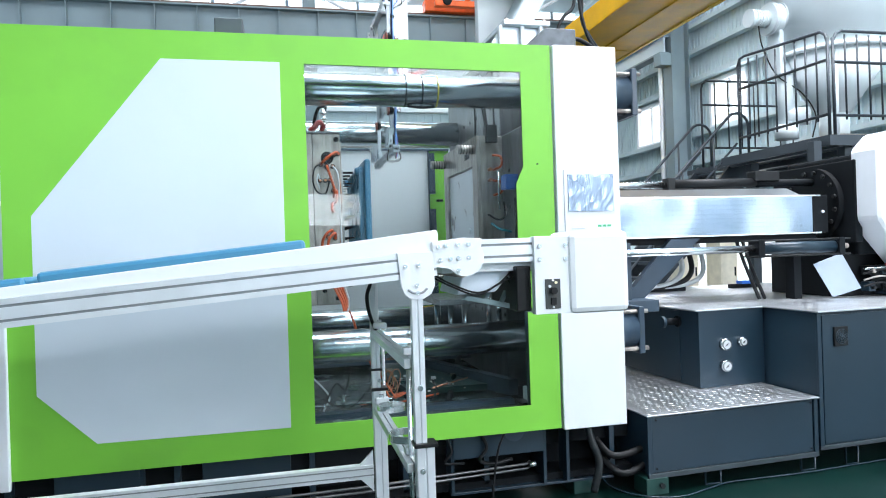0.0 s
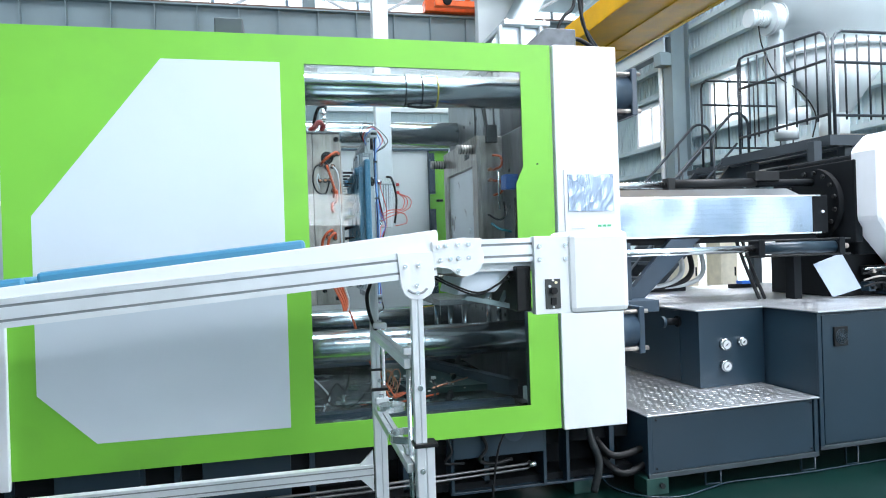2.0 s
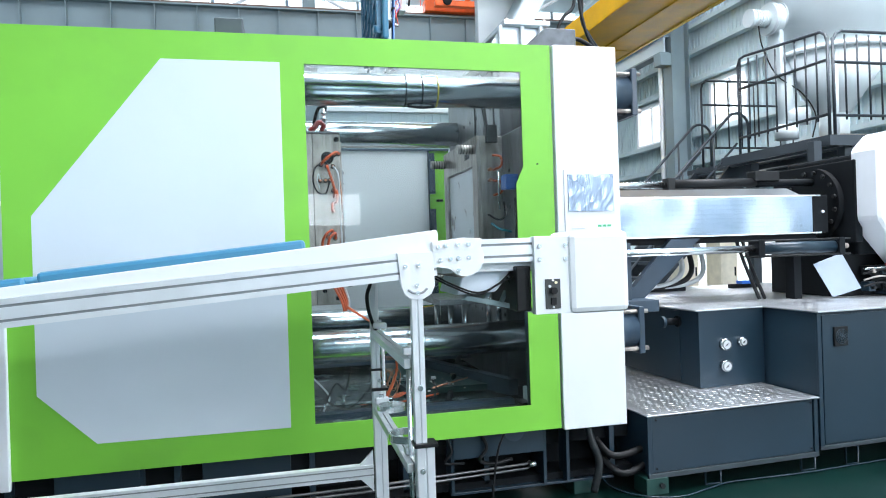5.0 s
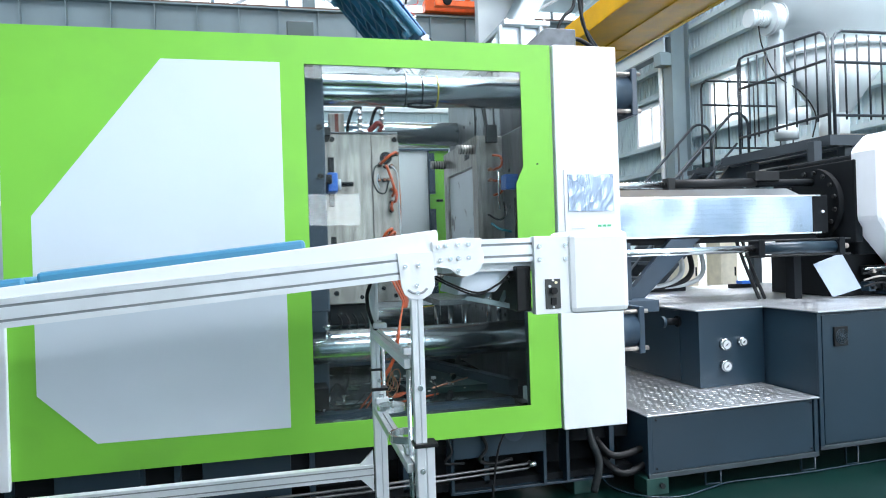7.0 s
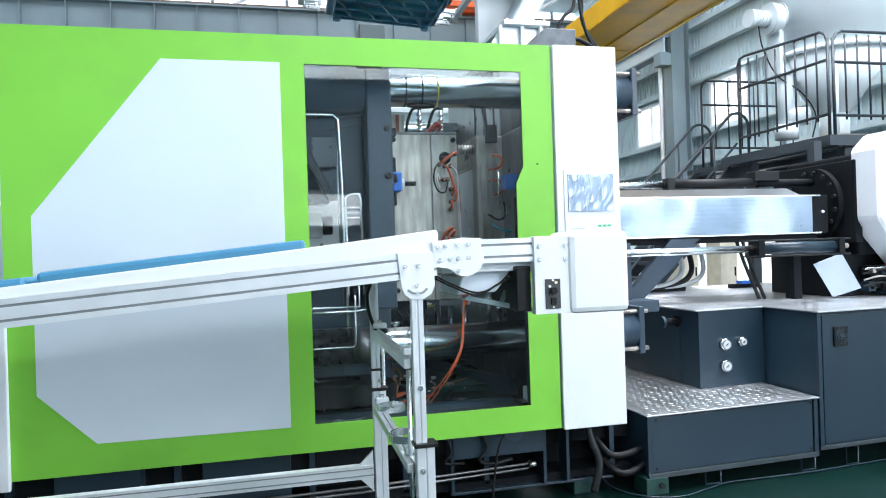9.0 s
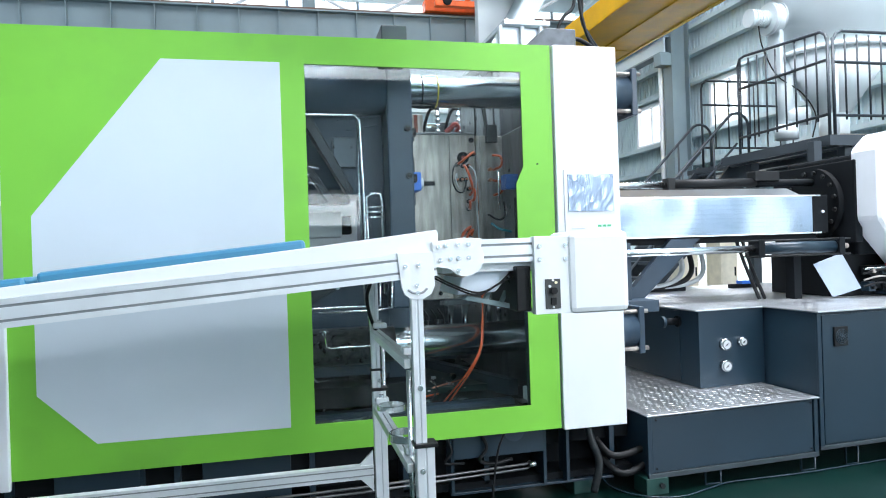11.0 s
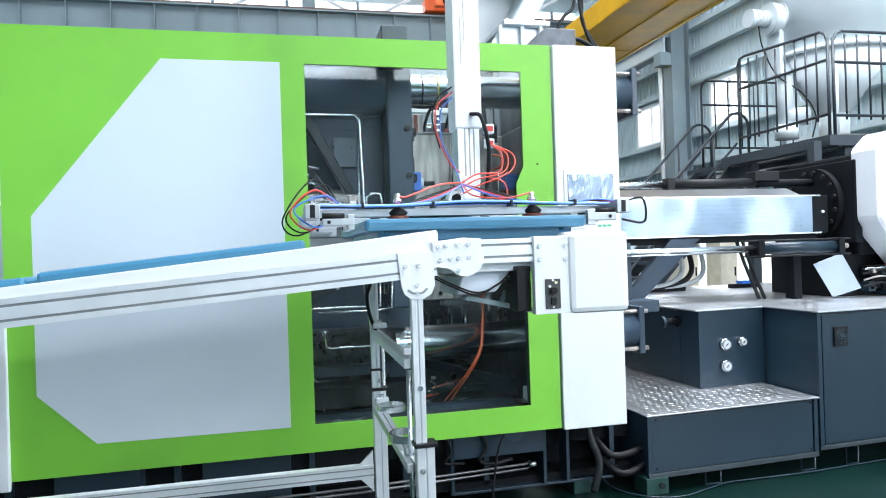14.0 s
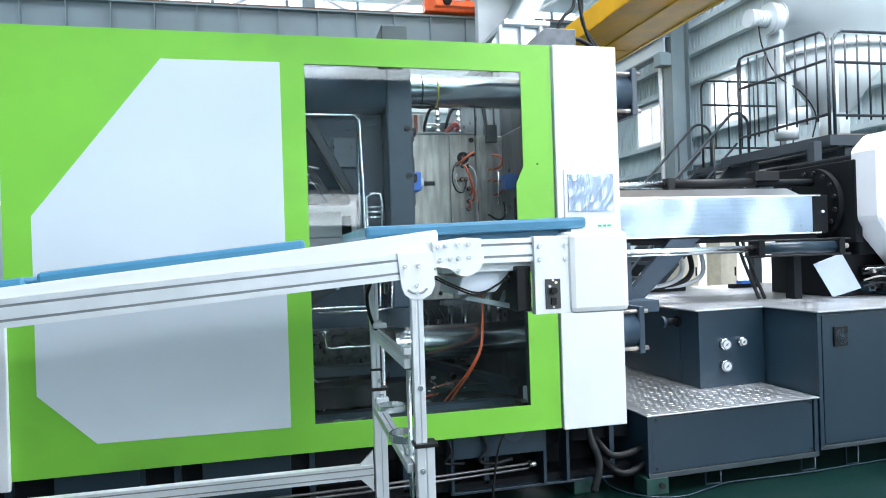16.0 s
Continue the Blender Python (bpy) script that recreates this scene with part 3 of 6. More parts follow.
    bm = bmesh.new()
    mesh_plate(bm, [(0.75, 4.3), (1.3, 4.3), (1.1, 5.4), (0.65, 5.4)], "z", 0.56, 0.6)
    part("chute", bm, mat("worn_green_sheet", (0.02, 0.05, 0.045), 0.3, 0.2, var=0.3), b)
    rod_part("loose_rod", (0.9, 4.25, 0.61), (1.2, 4.5, 0.61), 0.006, BRASS, b, 8)
    rod_part("guide_rod", (0.98, 4.15, 0.545), (1.36, 5.3, 0.66), 0.02, DARK, b, 8)
    for i, (x, y) in enumerate(((0.85, 4.4), (0.97, 4.6), (1.02, 4.35), (0.8, 4.75), (1.12, 4.65), (0.92, 4.9))):
        box_part("scrap", (x, x + 0.03, y, y + 0.015, 0.6, 0.612 + 0.004 * (i % 3)), WHITE if i % 2 else STEEL, b)
    bm = bmesh.new()
    mesh_plate(bm, [(1.36, 4.08), (1.42, 4.08), (0.98, 5.4), (0.90, 5.4)], "z", 0.56, 0.66)
    part("chute_wall", bm, PLATEN, b)
    box_part("shelf", (0.95, 1.44, 4.75, 5.2, 0.78, 0.8), PLATEN, b, 0.003)
    box_part("cross_beam", (-1.3, 1.44, 5.25, 5.35, 0.62, 0.78), PLATEN, b, 0.004)
    rng = random.Random(11)
    for i in range(16):
        x, y, u = rng.uniform(0.72, 1.2), rng.uniform(4.15, 4.8), rng.uniform(0.006, 0.02)
        box_part("scrap", (x, x + u, y, y + 0.012, 0.6, 0.606), WHITE if i % 3 else STEEL, b)
    tube_part("oil_pipe", [(0.1, 4.1, 0.585), (0.3, 4.12, 0.58), (0.48, 4.1, 0.585), (0.62, 4.1, 0.60)], 0.008, CHROME, b)
    tube_part("oil_pipe", [(0.12, 4.3, 0.75), (0.2, 4.2, 0.68), (0.24, 4.15, 0.62), (0.2, 4.12, 0.55)], 0.006, CLEAR, b)
    tube_part("cable", [(0.2, 4.14, 0.56), (0.28, 4.16, 0.7), (0.34, 4.16, 0.66), (0.38, 4.18, 0.8)], 0.006, BLACK, b)
    tube_part("cable", [(0.42, 4.1, 0.56), (0.55, 4.14, 0.57), (0.7, 4.1, 0.56)], 0.007, BLACK, b)
    tube_part("cable", [(0.85, 4.1, 0.56), (0.9, 4.12, 0.62), (0.88, 4.16, 0.68)], 0.006, BLACK, b)
    for x in (0.32, 0.72):
        rod_part("valve", (x, 4.12, 0.56), (x, 4.12, 0.63), 0.014, CHROME, b, 10)
        rod_part("valve_handle", (x - 0.03, 4.1, 0.635), (x + 0.04, 4.1, 0.635), 0.006, CHROME, b, 8)

    # rear guard seen through the window
    r = thing("rear_guard", "white and green sheet steel rear guard of the machine", "machine guard")
    box_part("panel", (-1.6, 1.338, 6.2, 6.24, 0.4, 2.425), POWDER, r)
    box_part("green_panel", (1.344, 1.54, 6.2, 6.24, 0.4, 2.425), GREEN, r)
    box_part("edge", (1.335, 1.347, 6.19, 6.25, 0.4, 2.425), PLATEN, r)
    box_part("top_edge", (-1.6, 1.54, 6.185, 6.25, 2.426, 2.445), PLATEN, r)
    for z in (0.95, 1.50, 2.02):
        box_part("gasket", (1.345, 1.395, 6.16, 6.185, z, z + 0.38), PLATEN, r)
    rod_part("latch", (1.40, 6.15, 1.955), (1.46, 6.15, 1.955), 0.012, BLACK, r, 8)
    bm = bmesh.new()
    mesh_box(bm, 0.0, 1.7, 5.85, 6.0, 2.42, 2.47)
    part("top_rail", bm, STEEL, r)

    coil = thing("wire_coil", "tangle of orange and yellow wires inside the machine", "cable")
    tan = mat("tan_wire", (0.30, 0.19, 0.10), 0.5)
    rng = random.Random(5)
    for i in range(7):
        w, h, ph, cx = rng.uniform(0.025, 0.05), rng.uniform(0.06, 0.105), rng.uniform(-0.4, 0.4), rng.uniform(0.60, 0.66)
        pts = [(cx + w * math.cos(u * 0.63) + ph * 0.1 * math.sin(u * 0.63), 4.3 + 0.025 * i, 0.65 + h * math.sin(u * 0.63)) for u in range(11)]
        tube_part("wire", pts, 0.0032, tan if i % 3 else BRASS, coil, smooth=False, seg=6)
    for i in range(3):
        tube_part("wire", [(0.6 + 0.03 * i, 4.3, 0.56), (0.68, 4.24 + 0.04 * i, 0.575), (0.76 + 0.02 * i, 4.3, 0.60), (0.72, 4.36, 0.56)], 0.005, ORANGE, coil)
    tube_part("wire", [(0.4, 4.2, 0.56), (0.6, 4.15, 0.55), (0.75, 4.2, 0.56), (0.95, 4.3, 0.56)], 0.006, ORANGE, coil)
    tube_part("wire", [(0.2, 4.1, 0.62), (0.35, 4.1, 0.56), (0.5, 4.12, 0.7), (0.55, 4.1, 0.95)], 0.006, BLACK, coil)

    hoses = thing("under_hoses", "bundle of grey and black hydraulic hoses below the guard", "hose", "hoses")
    tube_part("hose", [(1.72, 3.75, 0.5), (1.74, 3.72, 0.35), (1.78, 3.7, 0.2), (1.75, 3.72, 0.03)], 0.024, mat("grey_hose", (0.025, 0.029, 0.031), 0.4), hoses)
    tube_part("hose", [(1.83, 3.85, 0.3), (1.9, 3.75, 0.22), (2.1, 3.74, 0.25), (2.3, 3.8, 0.26)], 0.022, BLACK, hoses)
    tube_part("hose", [(1.83, 3.85, 0.22), (1.93, 3.72, 0.12), (2.1, 3.72, 0.16), (2.3, 3.8, 0.18)], 0.022, BLACK, hoses)
    tube_part("cable", [(1.2, 3.68, 0.46), (1.15, 3.67, 0.36), (1.12, 3.67, 0.2), (1.1, 3.67, 0.02)], 0.007, BLACK, hoses)
    tube_part("cable", [(0.85, 3.7, 0.45), (0.88, 3.69, 0.36), (0.84, 3.69, 0.3), (0.95, 3.69, 0.29)], 0.007, BLACK, hoses)


def hose_ring(parent, x, y, z, material=ORANGE):
    tube_part("hose", [(x, y, z + 0.05), (x + 0.04, y - 0.05, z + 0.03), (x + 0.04, y - 0.05, z - 0.03), (x, y, z - 0.05)], 0.008, material, parent)


def fixed_mould():
    f = thing("fixed_mould_half", "steel fixed mould half with guide pins and cooling hoses", "mould")
    bm = bmesh.new()
    mesh_box(bm, 1.29, 1.45, 4.33, 5.27, 1.2, 2.25, 0.006)
    part("block", bm, STEEL, f)
    bm = bmesh.new()
    mesh_frame(bm, [(4.33, 1.2), (5.27, 1.2), (5.27, 2.25), (4.33, 2.25)], [(4.44, 1.32), (5.16, 1.32), (5.16, 2.06), (4.44, 2.06)], "x", 1.267, 1.29)
    part("face_plate", bm, STEEL, f)
    bm = bmesh.new()
    mesh_box(bm, 1.283, 1.292, 4.45, 5.15, 1.33, 2.05, 0.003)
    part("cavity_insert", bm, mat("polished_cavity", (0.78, 0.80, 0.82), 0.3, 0.45, var=0.06), f, "polished cavity insert")
    for y, z in ((4.39, 2.165), (5.21, 2.165), (4.39, 1.27), (5.21, 1.27)):
        rod_part("guide_pin", (1.15, y, z), (1.27, y, z), 0.032, STEEL, f, 20)
        for k in range(5):
            rod_part("pin_groove", (1.17 + 0.02 * k, y, z), (1.174 + 0.02 * k, y, z), 0.0325, DARK, f, 20)
    rod_part("eye", (1.273, 4.6, 1.62), (1.284, 4.6, 1.62), 0.02, WHITE, f, 12)
    box_part("latch_slot", (1.264, 1.268, 4.5, 4.62, 2.12, 2.16), BLACK, f)
    for z in (2.07, 1.9, 1.45, 1.3):
        hose_ring(f, 1.38, 4.33, z)
    for z in (2.02, 1.95, 1.5):
        rod_part("nipple", (1.35, 4.28, z), (1.35, 4.33, z), 0.012, BRASS, f, 8)
    tube_part("hose", [(1.35, 4.3, 1.66), (1.38, 4.22, 1.62), (1.46, 4.2, 1.6)], 0.008, mat("cyan_hose", (0.05, 0.32, 0.42), 0.4), f)
    tube_part("hose", [(1.33, 4.3, 1.72), (1.38, 4.22, 1.68), (1.42, 4.2, 1.72), (1.44, 4.3, 1.8)], 0.007, BLACK, f)
    tube_part("cable", [(1.38, 4.36, 2.2), (1.36, 4.4, 2.35), (1.35, 4.5, 2.7)], 0.014, BLACK, f)
    box_part("plug", (1.33, 1.41, 4.3, 4.38, 2.2, 2.32), BLACK, f, 0.006)
    rod_part("rod", (1.40, 4.28, 1.75), (1.40, 4.28, 2.0), 0.008, CHROME, f, 8)


def moving_mould():
    """Poses are for the nearly closed clamp; the group slides along x."""
    m = thing("moving_mould_half", "steel moving mould half with orange cooling hoses and ejector pins", "mould")
    for name, dims in (("rear_block", (0.724, 1.038, 4.33, 5.27, 1.17, 2.255)), ("core_block", (1.0392, 1.213, 4.33, 5.27, 1.17, 2.255)), ("core_plate", (1.2135, 1.2235, 4.36, 5.24, 1.21, 2.21))):
        bm = bmesh.new()
        mesh_box(bm, *dims, 0.005)
        part(name, bm, STEEL, m)
    bm = bmesh.new()
    mesh_box(bm, 1.2235, 1.238, 4.45, 5.15, 1.34, 2.04, 0.004)
    part("core", bm, mat("core_steel", (0.42, 0.43, 0.44), 0.3, 1.0, var=0.3, scale=12), m)
    box_part("top_flange", (0.726, 1.212, 4.325, 4.36, 2.256, 2.268), PLATESTEEL, m, 0.002)
    ej = box_part("ejector_plate", (0.76, 0.79, 4.5, 5.1, 1.35, 2.05), STEEL, m)
    for j in range(10):
        for y in (4.52, 4.72, 4.9, 5.08):
            z = 1.38 + 0.072 * j
            rod_part("ejector_pin", (0.79, y, z), (1.232, y, z), 0.004 + 0.004 * (j % 4 == 1), DARK, ej, 8)
    for z in (1.55, 1.82):
        rod_part("lifter", (0.79, 4.6, z), (1.234, 4.6, z), 0.02, STEEL, ej, 14)
    # fittings and hoses on the side that faces the window
    rod_part("port", (1.131, 4.322, 2.10), (1.131, 4.334, 2.10), 0.04, BLACK, m, 24)
    rod_part("port_core", (1.131, 4.318, 2.10), (1.131, 4.323, 2.10), 0.014, mat("dark_red_hose", (0.24, 0.025, 0.02), 0.4), m, 16)
    for x, z in ((1.20, 2.125), (1.175, 2.12), (1.089, 2.056), (1.126, 2.045), (1.163, 2.045), (1.082, 1.956), (1.115, 1.956), (1.142, 1.956), (1.162, 1.893), (1.16, 1.811), (1.158, 1.76), (1.15, 1.62), (1.12, 1.60), (1.165, 1.59)):
        f = rod_part("fitting", (x, 4.30, z), (x, 4.332, z), 0.014, BLACK, m, 12)
        rod_part("fitting_nut", (x, 4.285, z), (x, 4.30, z), 0.009, BRASS, f, 6)
    for pts in (((1.20, 4.29, 2.125), (1.18, 4.25, 2.125), (1.14, 4.23, 2.10), (1.10, 4.25, 2.065), (1.089, 4.29, 2.056)),
                ((1.126, 4.29, 2.045), (1.128, 4.24, 2.02), (1.148, 4.22, 1.95), (1.165, 4.23, 1.88), (1.162, 4.29, 1.85)),
                ((1.162, 4.29, 1.893), (1.178, 4.24, 1.88), (1.175, 4.24, 1.82), (1.16, 4.29, 1.811)),
                ((1.16, 4.29, 1.811), (1.148, 4.24, 1.80), (1.145, 4.24, 1.77), (1.158, 4.29, 1.76)),
                ((1.15, 4.29, 1.62), (1.14, 4.23, 1.64), (1.10, 4.22, 1.61), (1.08, 4.24, 1.56), (1.09, 4.26, 1.48)),
                ((1.165, 4.29, 1.59), (1.16, 4.24, 1.62), (1.12, 4.23, 1.58), (1.11, 4.25, 1.46))):
        tube_part("hose", pts, 0.0085, ORANGE, m)
    tube_part("hose", [(1.089, 4.29, 2.056), (1.05, 4.26, 2.03), (1.035, 4.25, 1.95), (1.06, 4.25, 1.88), (1.11, 4.26, 1.87), (1.142, 4.29, 1.956)], 0.005, BLACK, m)
    tube_part("hose", [(1.082, 4.29, 1.956), (1.07, 4.27, 1.99), (1.06, 4.26, 1.95), (1.075, 4.26, 1.90)], 0.004, CLEAR, m)
    tube_part("hose", [(1.163, 4.29, 2.045), (1.19, 4.25, 1.98), (1.195, 4.25, 1.8), (1.20, 4.25, 1.6), (1.20, 4.25, 1.4)], 0.006, CLEAR, m)
    tube_part("hose", [(1.185, 4.29, 2.02), (1.205, 4.26, 1.9), (1.205, 4.26, 1.7), (1.19, 4.26, 1.5)], 0.004, BRASS, m)
    for x, z in ((1.19, 2.218), (0.79, 2.218), (0.79, 1.24)):
        rod_part("bolt", (x, 4.32, z), (x, 4.333, z), 0.017, BLACK, m, 12)
    box_part("side_slot", (0.765, 0.80, 4.326, 4.334, 1.30, 1.60), BLACK, m)
    # hoses that drop from the mould to the tray
    for dx, mm in ((0.0, ORANGE), (0.018, ORANGE), (0.045, CLEAR), (-0.02, ORANGE), (0.03, mat("rust_hose", (0.40, 0.09, 0.04), 0.5))):
        tube_part("hose", [(1.10 + dx, 4.29, 1.5), (1.11 + dx, 4.24, 1.42), (1.155 + dx, 4.2, 1.30), (1.195 + dx * 0.7, 4.17, 1.2), (1.20 + dx * 0.3, 4.16, 1.14)], 0.007, mm, m)
    bm = bmesh.new()
    for u in (-0.8, 0.5):
        mesh_tube(bm, [(-0.015, 0.012 * u, 0.03), (0.004 * u - 0.07, -0.17, -0.10), (0.006 * u - 0.11, -0.255, -0.24), (0.012 * u - 0.185, -0.25, -0.38), (0.028 * u - 0.29, -0.10, -0.58)], 0.0052, 6)
    tail = part("hose_tail", bm, ORANGE, m, "orange hose bundle hanging to the tray")
    tail.matrix_local = pose(1.20, 4.16, 1.14)
    box_part("base_rail", (0.75, 1.0, 4.42, 5.2, 1.03, 1.168), DARK, m, 0.006)
    for k in range(4):
        tube_part("cable", [(0.80 + 0.05 * k, 4.42, 1.10), (0.82 + 0.05 * k, 4.36, 1.05), (0.80 + 0.06 * k, 4.36, 0.98), (0.86 + 0.07 * k, 4.40, 0.93 + 0.02 * (k % 2)), (1.0, 4.45, 1.0)], 0.006, BLACK if k % 2 else DARK, m)
    for x, z in ((1.09, 1.26), (1.17, 1.21), (0.95, 1.21)):
        rod_part("side_bolt", (x, 4.318, z), (x, 4.334, z), 0.014, BLACK, m, 10)
    rod_part("side_nipple", (1.19, 4.27, 1.30), (1.26, 4.27, 1.30), 0.017, CHROME, m, 12)
    # top hoses with quick couplings
    for x in (0.978, 1.121):
        rod_part("coupling", (x, 4.38, 2.255), (x, 4.38, 2.42), 0.012, CHROME, m, 12)
        for z in (2.28, 2.315, 2.35, 2.385):
            rod_part("coupling_ring", (x, 4.38, z), (x, 4.38, z + 0.014), 0.019, CHROME, m, 12)
        box_part("coupling_foot", (x - 0.035, x + 0.035, 4.36, 4.41, 2.256, 2.278), BLACK, m, 0.003)
    for x in (1.05, 0.90):
        tube_part("hose", [(x, 4.5, 2.25), (x + 0.015, 4.47, 2.36), (x + 0.045, 4.44, 2.44), (x + 0.085, 4.40, 2.44), (x + 0.075, 4.385, 2.41)], 0.011, BLACK, m)
    tube_part("hose", [(1.03, 4.37, 2.275), (1.065, 4.36, 2.305), (1.09, 4.36, 2.33), (1.115, 4.37, 2.31), (1.10, 4.38, 2.265)], 0.018, MATS["dark_red_hose"], m)
    box_part("lifting_block", (0.778, 0.875, 4.36, 4.46, 2.256, 2.392), STEEL, m, 0.004)
    box_part("lifting_slot", (0.815, 0.838, 4.357, 4.361, 2.26, 2.388), CUP, m)
    return m, ej, tail


def moving_platen():
    p = thing("moving_platen", "dark blue-grey painted moving platen with toggle links and pipes", "platen")
    bm = bmesh.new()
    mesh_box(bm, 0.57, 0.722, 3.93, 5.8, 1.16, 2.62, 0.012)
    mesh_box(bm, 0.57, 0.722, 4.2, 5.8, 0.6, 1.157, 0.012)
    part("plate", bm, PLATEN, p)
    bm = bmesh.new()
    mesh_box(bm, -0.5, 0.575, 4.35, 5.3, 1.9, 2.45, 0.02)
    mesh_box(bm, -0.5, 0.575, 4.35, 5.3, 0.85, 1.3, 0.02)
    part("toggle_housing", bm, PLATEN, p)
    bm = bmesh.new()
    mesh_plate(bm, [(0.568, 2.45), (0.568, 1.18), (0.43, 1.18), (0.43, 1.845), (0.36, 1.845), (0.10, 2.33), (-0.5, 2.40), (-0.5, 2.45)], "y", 4.12, 4.3, 0.004)
    part("gusset", bm, PLATEN, p)
    bm = bmesh.new()
    mesh_plate(bm, [(0.575, 0.75), (0.575, 1.3), (0.3, 1.3), (-0.5, 1.0), (-0.5, 0.75)], "y", 4.12, 4.3, 0.004)
    part("gusset", bm, PLATEN, p)
    mat("link_casting", (0.022, 0.028, 0.033), 0.35, 0.3, var=0.25)
    for k, pts in enumerate(([(-0.05, 2.50), (0.03, 2.50), (0.372, 1.86), (0.345, 1.81)], [(-0.2, 2.42), (-0.13, 2.42), (0.27, 1.80), (0.22, 1.80)],
                             [(-0.6, 0.86), (-0.6, 0.98), (0.40, 1.46), (0.45, 1.38)])):
        bm = bmesh.new()
        mesh_plate(bm, pts, "y", 4.0 + 0.06 * (k == 1), 4.1 + 0.06 * (k == 1), 0.006)
        part("toggle_link", bm, MATS["link_casting"], p)
    box_part("cross_member", (-0.5, 0.36, 4.16, 4.34, 1.80, 1.845), DARK, p, 0.004)
    for x, z in ((0.12, 1.95), (0.17, 1.99), (0.16, 1.90)):
        rod_part("grease_line", (x - 0.09, 4.0, z + 0.02), (x, 3.99, z), 0.007, CHROME, p, 8)
    for dx in (0.0, 0.055):
        tube_part("tie_line", [(0.28 + dx, 3.985, 2.27 - dx), (0.53, 3.985, 2.305 - dx)], 0.006, PLATEN, p)
    box_part("cover_plate", (0.262, 0.40, 4.08, 4.12, 2.01, 2.19), mat("cover_paint", (0.075, 0.098, 0.12), 0.4), p, 0.004)
    for x in (0.265, 0.37):
        for z in (2.01, 2.13):
            rod_part("bolt", (x, 4.07, z), (x, 4.085, z), 0.008, BLACK, p, 8)
    tube_part("pipe", [(-0.5, 3.96, 2.3), (0.38, 3.96, 2.3), (0.41, 3.96, 2.27), (0.42, 3.96, 1.9), (0.43, 3.96, 1.3), (0.43, 3.96, 1.0)], 0.009, CHROME, p, smooth=False)
    tube_part("pipe", [(0.4, 3.98, 2.28), (0.40, 3.98, 1.9), (0.41, 3.98, 1.2)], 0.007, CHROME, p, smooth=False)
    tube_part("pipe", [(0.44, 3.97, 1.25), (0.44, 3.97, 1.82), (0.47, 3.97, 1.84), (0.52, 3.97, 1.84), (0.53, 3.97, 1.8), (0.53, 3.97, 1.25)], 0.008, CHROME, p, smooth=False)
    for z in (1.7, 1.73, 1.76):
        rod_part("pipe_clip", (0.42, 3.96, z), (0.54, 3.96, z), 0.007, CHROME, p, 6)
    tube_part("pipe", [(0.165, 3.9, 1.04), (0.175, 3.9, 0.965), (0.2, 3.9, 0.955), (0.45, 3.9, 0.955), (0.468, 3.9, 0.97), (0.47, 3.9, 1.25)], 0.006, CHROME, p, smooth=False)
    tube_part("pipe", [(0.14, 3.9, 1.16), (0.48, 3.9, 1.16), (0.56, 3.9, 1.17), (0.57, 3.9, 1.4)], 0.006, CHROME, p, smooth=False)
    tube_part("pipe", [(0.60, 3.91, 0.98), (0.69, 3.91, 1.0), (0.70, 3.91, 1.06)], 0.006, CHROME, p, smooth=False)
    for x, z in ((0.165, 1.04), (0.70, 1.07), (0.25, 1.30), (0.36, 1.34)):
        rod_part("pipe_nut", (x, 3.9, z), (x, 3.93, z), 0.014, CHROME, p, 6)
        rod_part("pipe_nut", (x - 0.025, 3.9, z + 0.01), (x + 0.025, 3.9, z + 0.01), 0.007, CHROME, p, 6)
    tube_part("pipe", [(-0.2, 3.95, 1.18), (0.2, 3.95, 1.18), (0.5, 3.95, 1.18), (0.5, 3.95, 1.4)], 0.008, CHROME, p, smooth=False)
    rod_part("bush", (-0.9, 4.05, 2.47), (0.568, 4.05, 2.47), 0.15, PLATEN, p, 48)
    oily = mat("oily_sleeve", (0.10, 0.11, 0.115), 0.3, 0.9, var=0.5, scale=26.0, bump=0.4, fine=60.0, deep=0.004)
    rod_part("bush", (-1.2, 4.05, 0.94), (0.46, 4.05, 0.94), 0.112, oily, p, 48, "oily dark steel sleeve")
    rod_part("bush_collar", (0.462, 4.05, 0.94), (0.585, 4.05, 0.94), 0.106, PLATESTEEL, p, 48)
    for z in (2.22, 1.94):
        rod_part("bolt_head", (0.69, 3.91, z), (0.69, 3.93, z), 0.02, BLACK, p, 6)
        box_part("clamp_claw", (0.724, 0.765, 4.05, 4.3, z - 0.025, z + 0.025), BLACK, p, 0.005)
    box_part("limit_switch", (0.742, 0.804, 4.12, 4.28, 1.868, 1.985), SWITCH, p, 0.008, "bright blue limit switch")
    box_part("switch_bracket", (0.762, 0.797, 4.29, 4.328, 1.79, 2.10), BLACK, p, 0.004)
    rod_part("switch_plunger", (0.804, 4.2, 1.92), (0.905, 4.2, 1.92), 0.014, DARK, p, 10)
    rod_part("switch_head", (0.804, 4.2, 1.92), (0.828, 4.2, 1.92), 0.032, CLEAR, p, 14)
    # block that rides behind the top edge of the guard
    bm = bmesh.new()
    mesh_box(bm, 0.525, 0.67, 3.75, 3.96, 2.565, 2.768, 0.006)
    part("top_carrier", bm, mat("grey_casting", (0.07, 0.085, 0.10), 0.5, 0.3), p, "grey block above the guard's edge")
    box_part("slide_shoe", (-0.4, 0.7, 3.95, 4.14, 0.6, 0.72), DARK, p, 0.004)
    box_part("drive_unit", (-0.15, 0.33, 4.45, 4.7, 1.60, 1.77), POWDER, p, 0.008, "white drive unit")
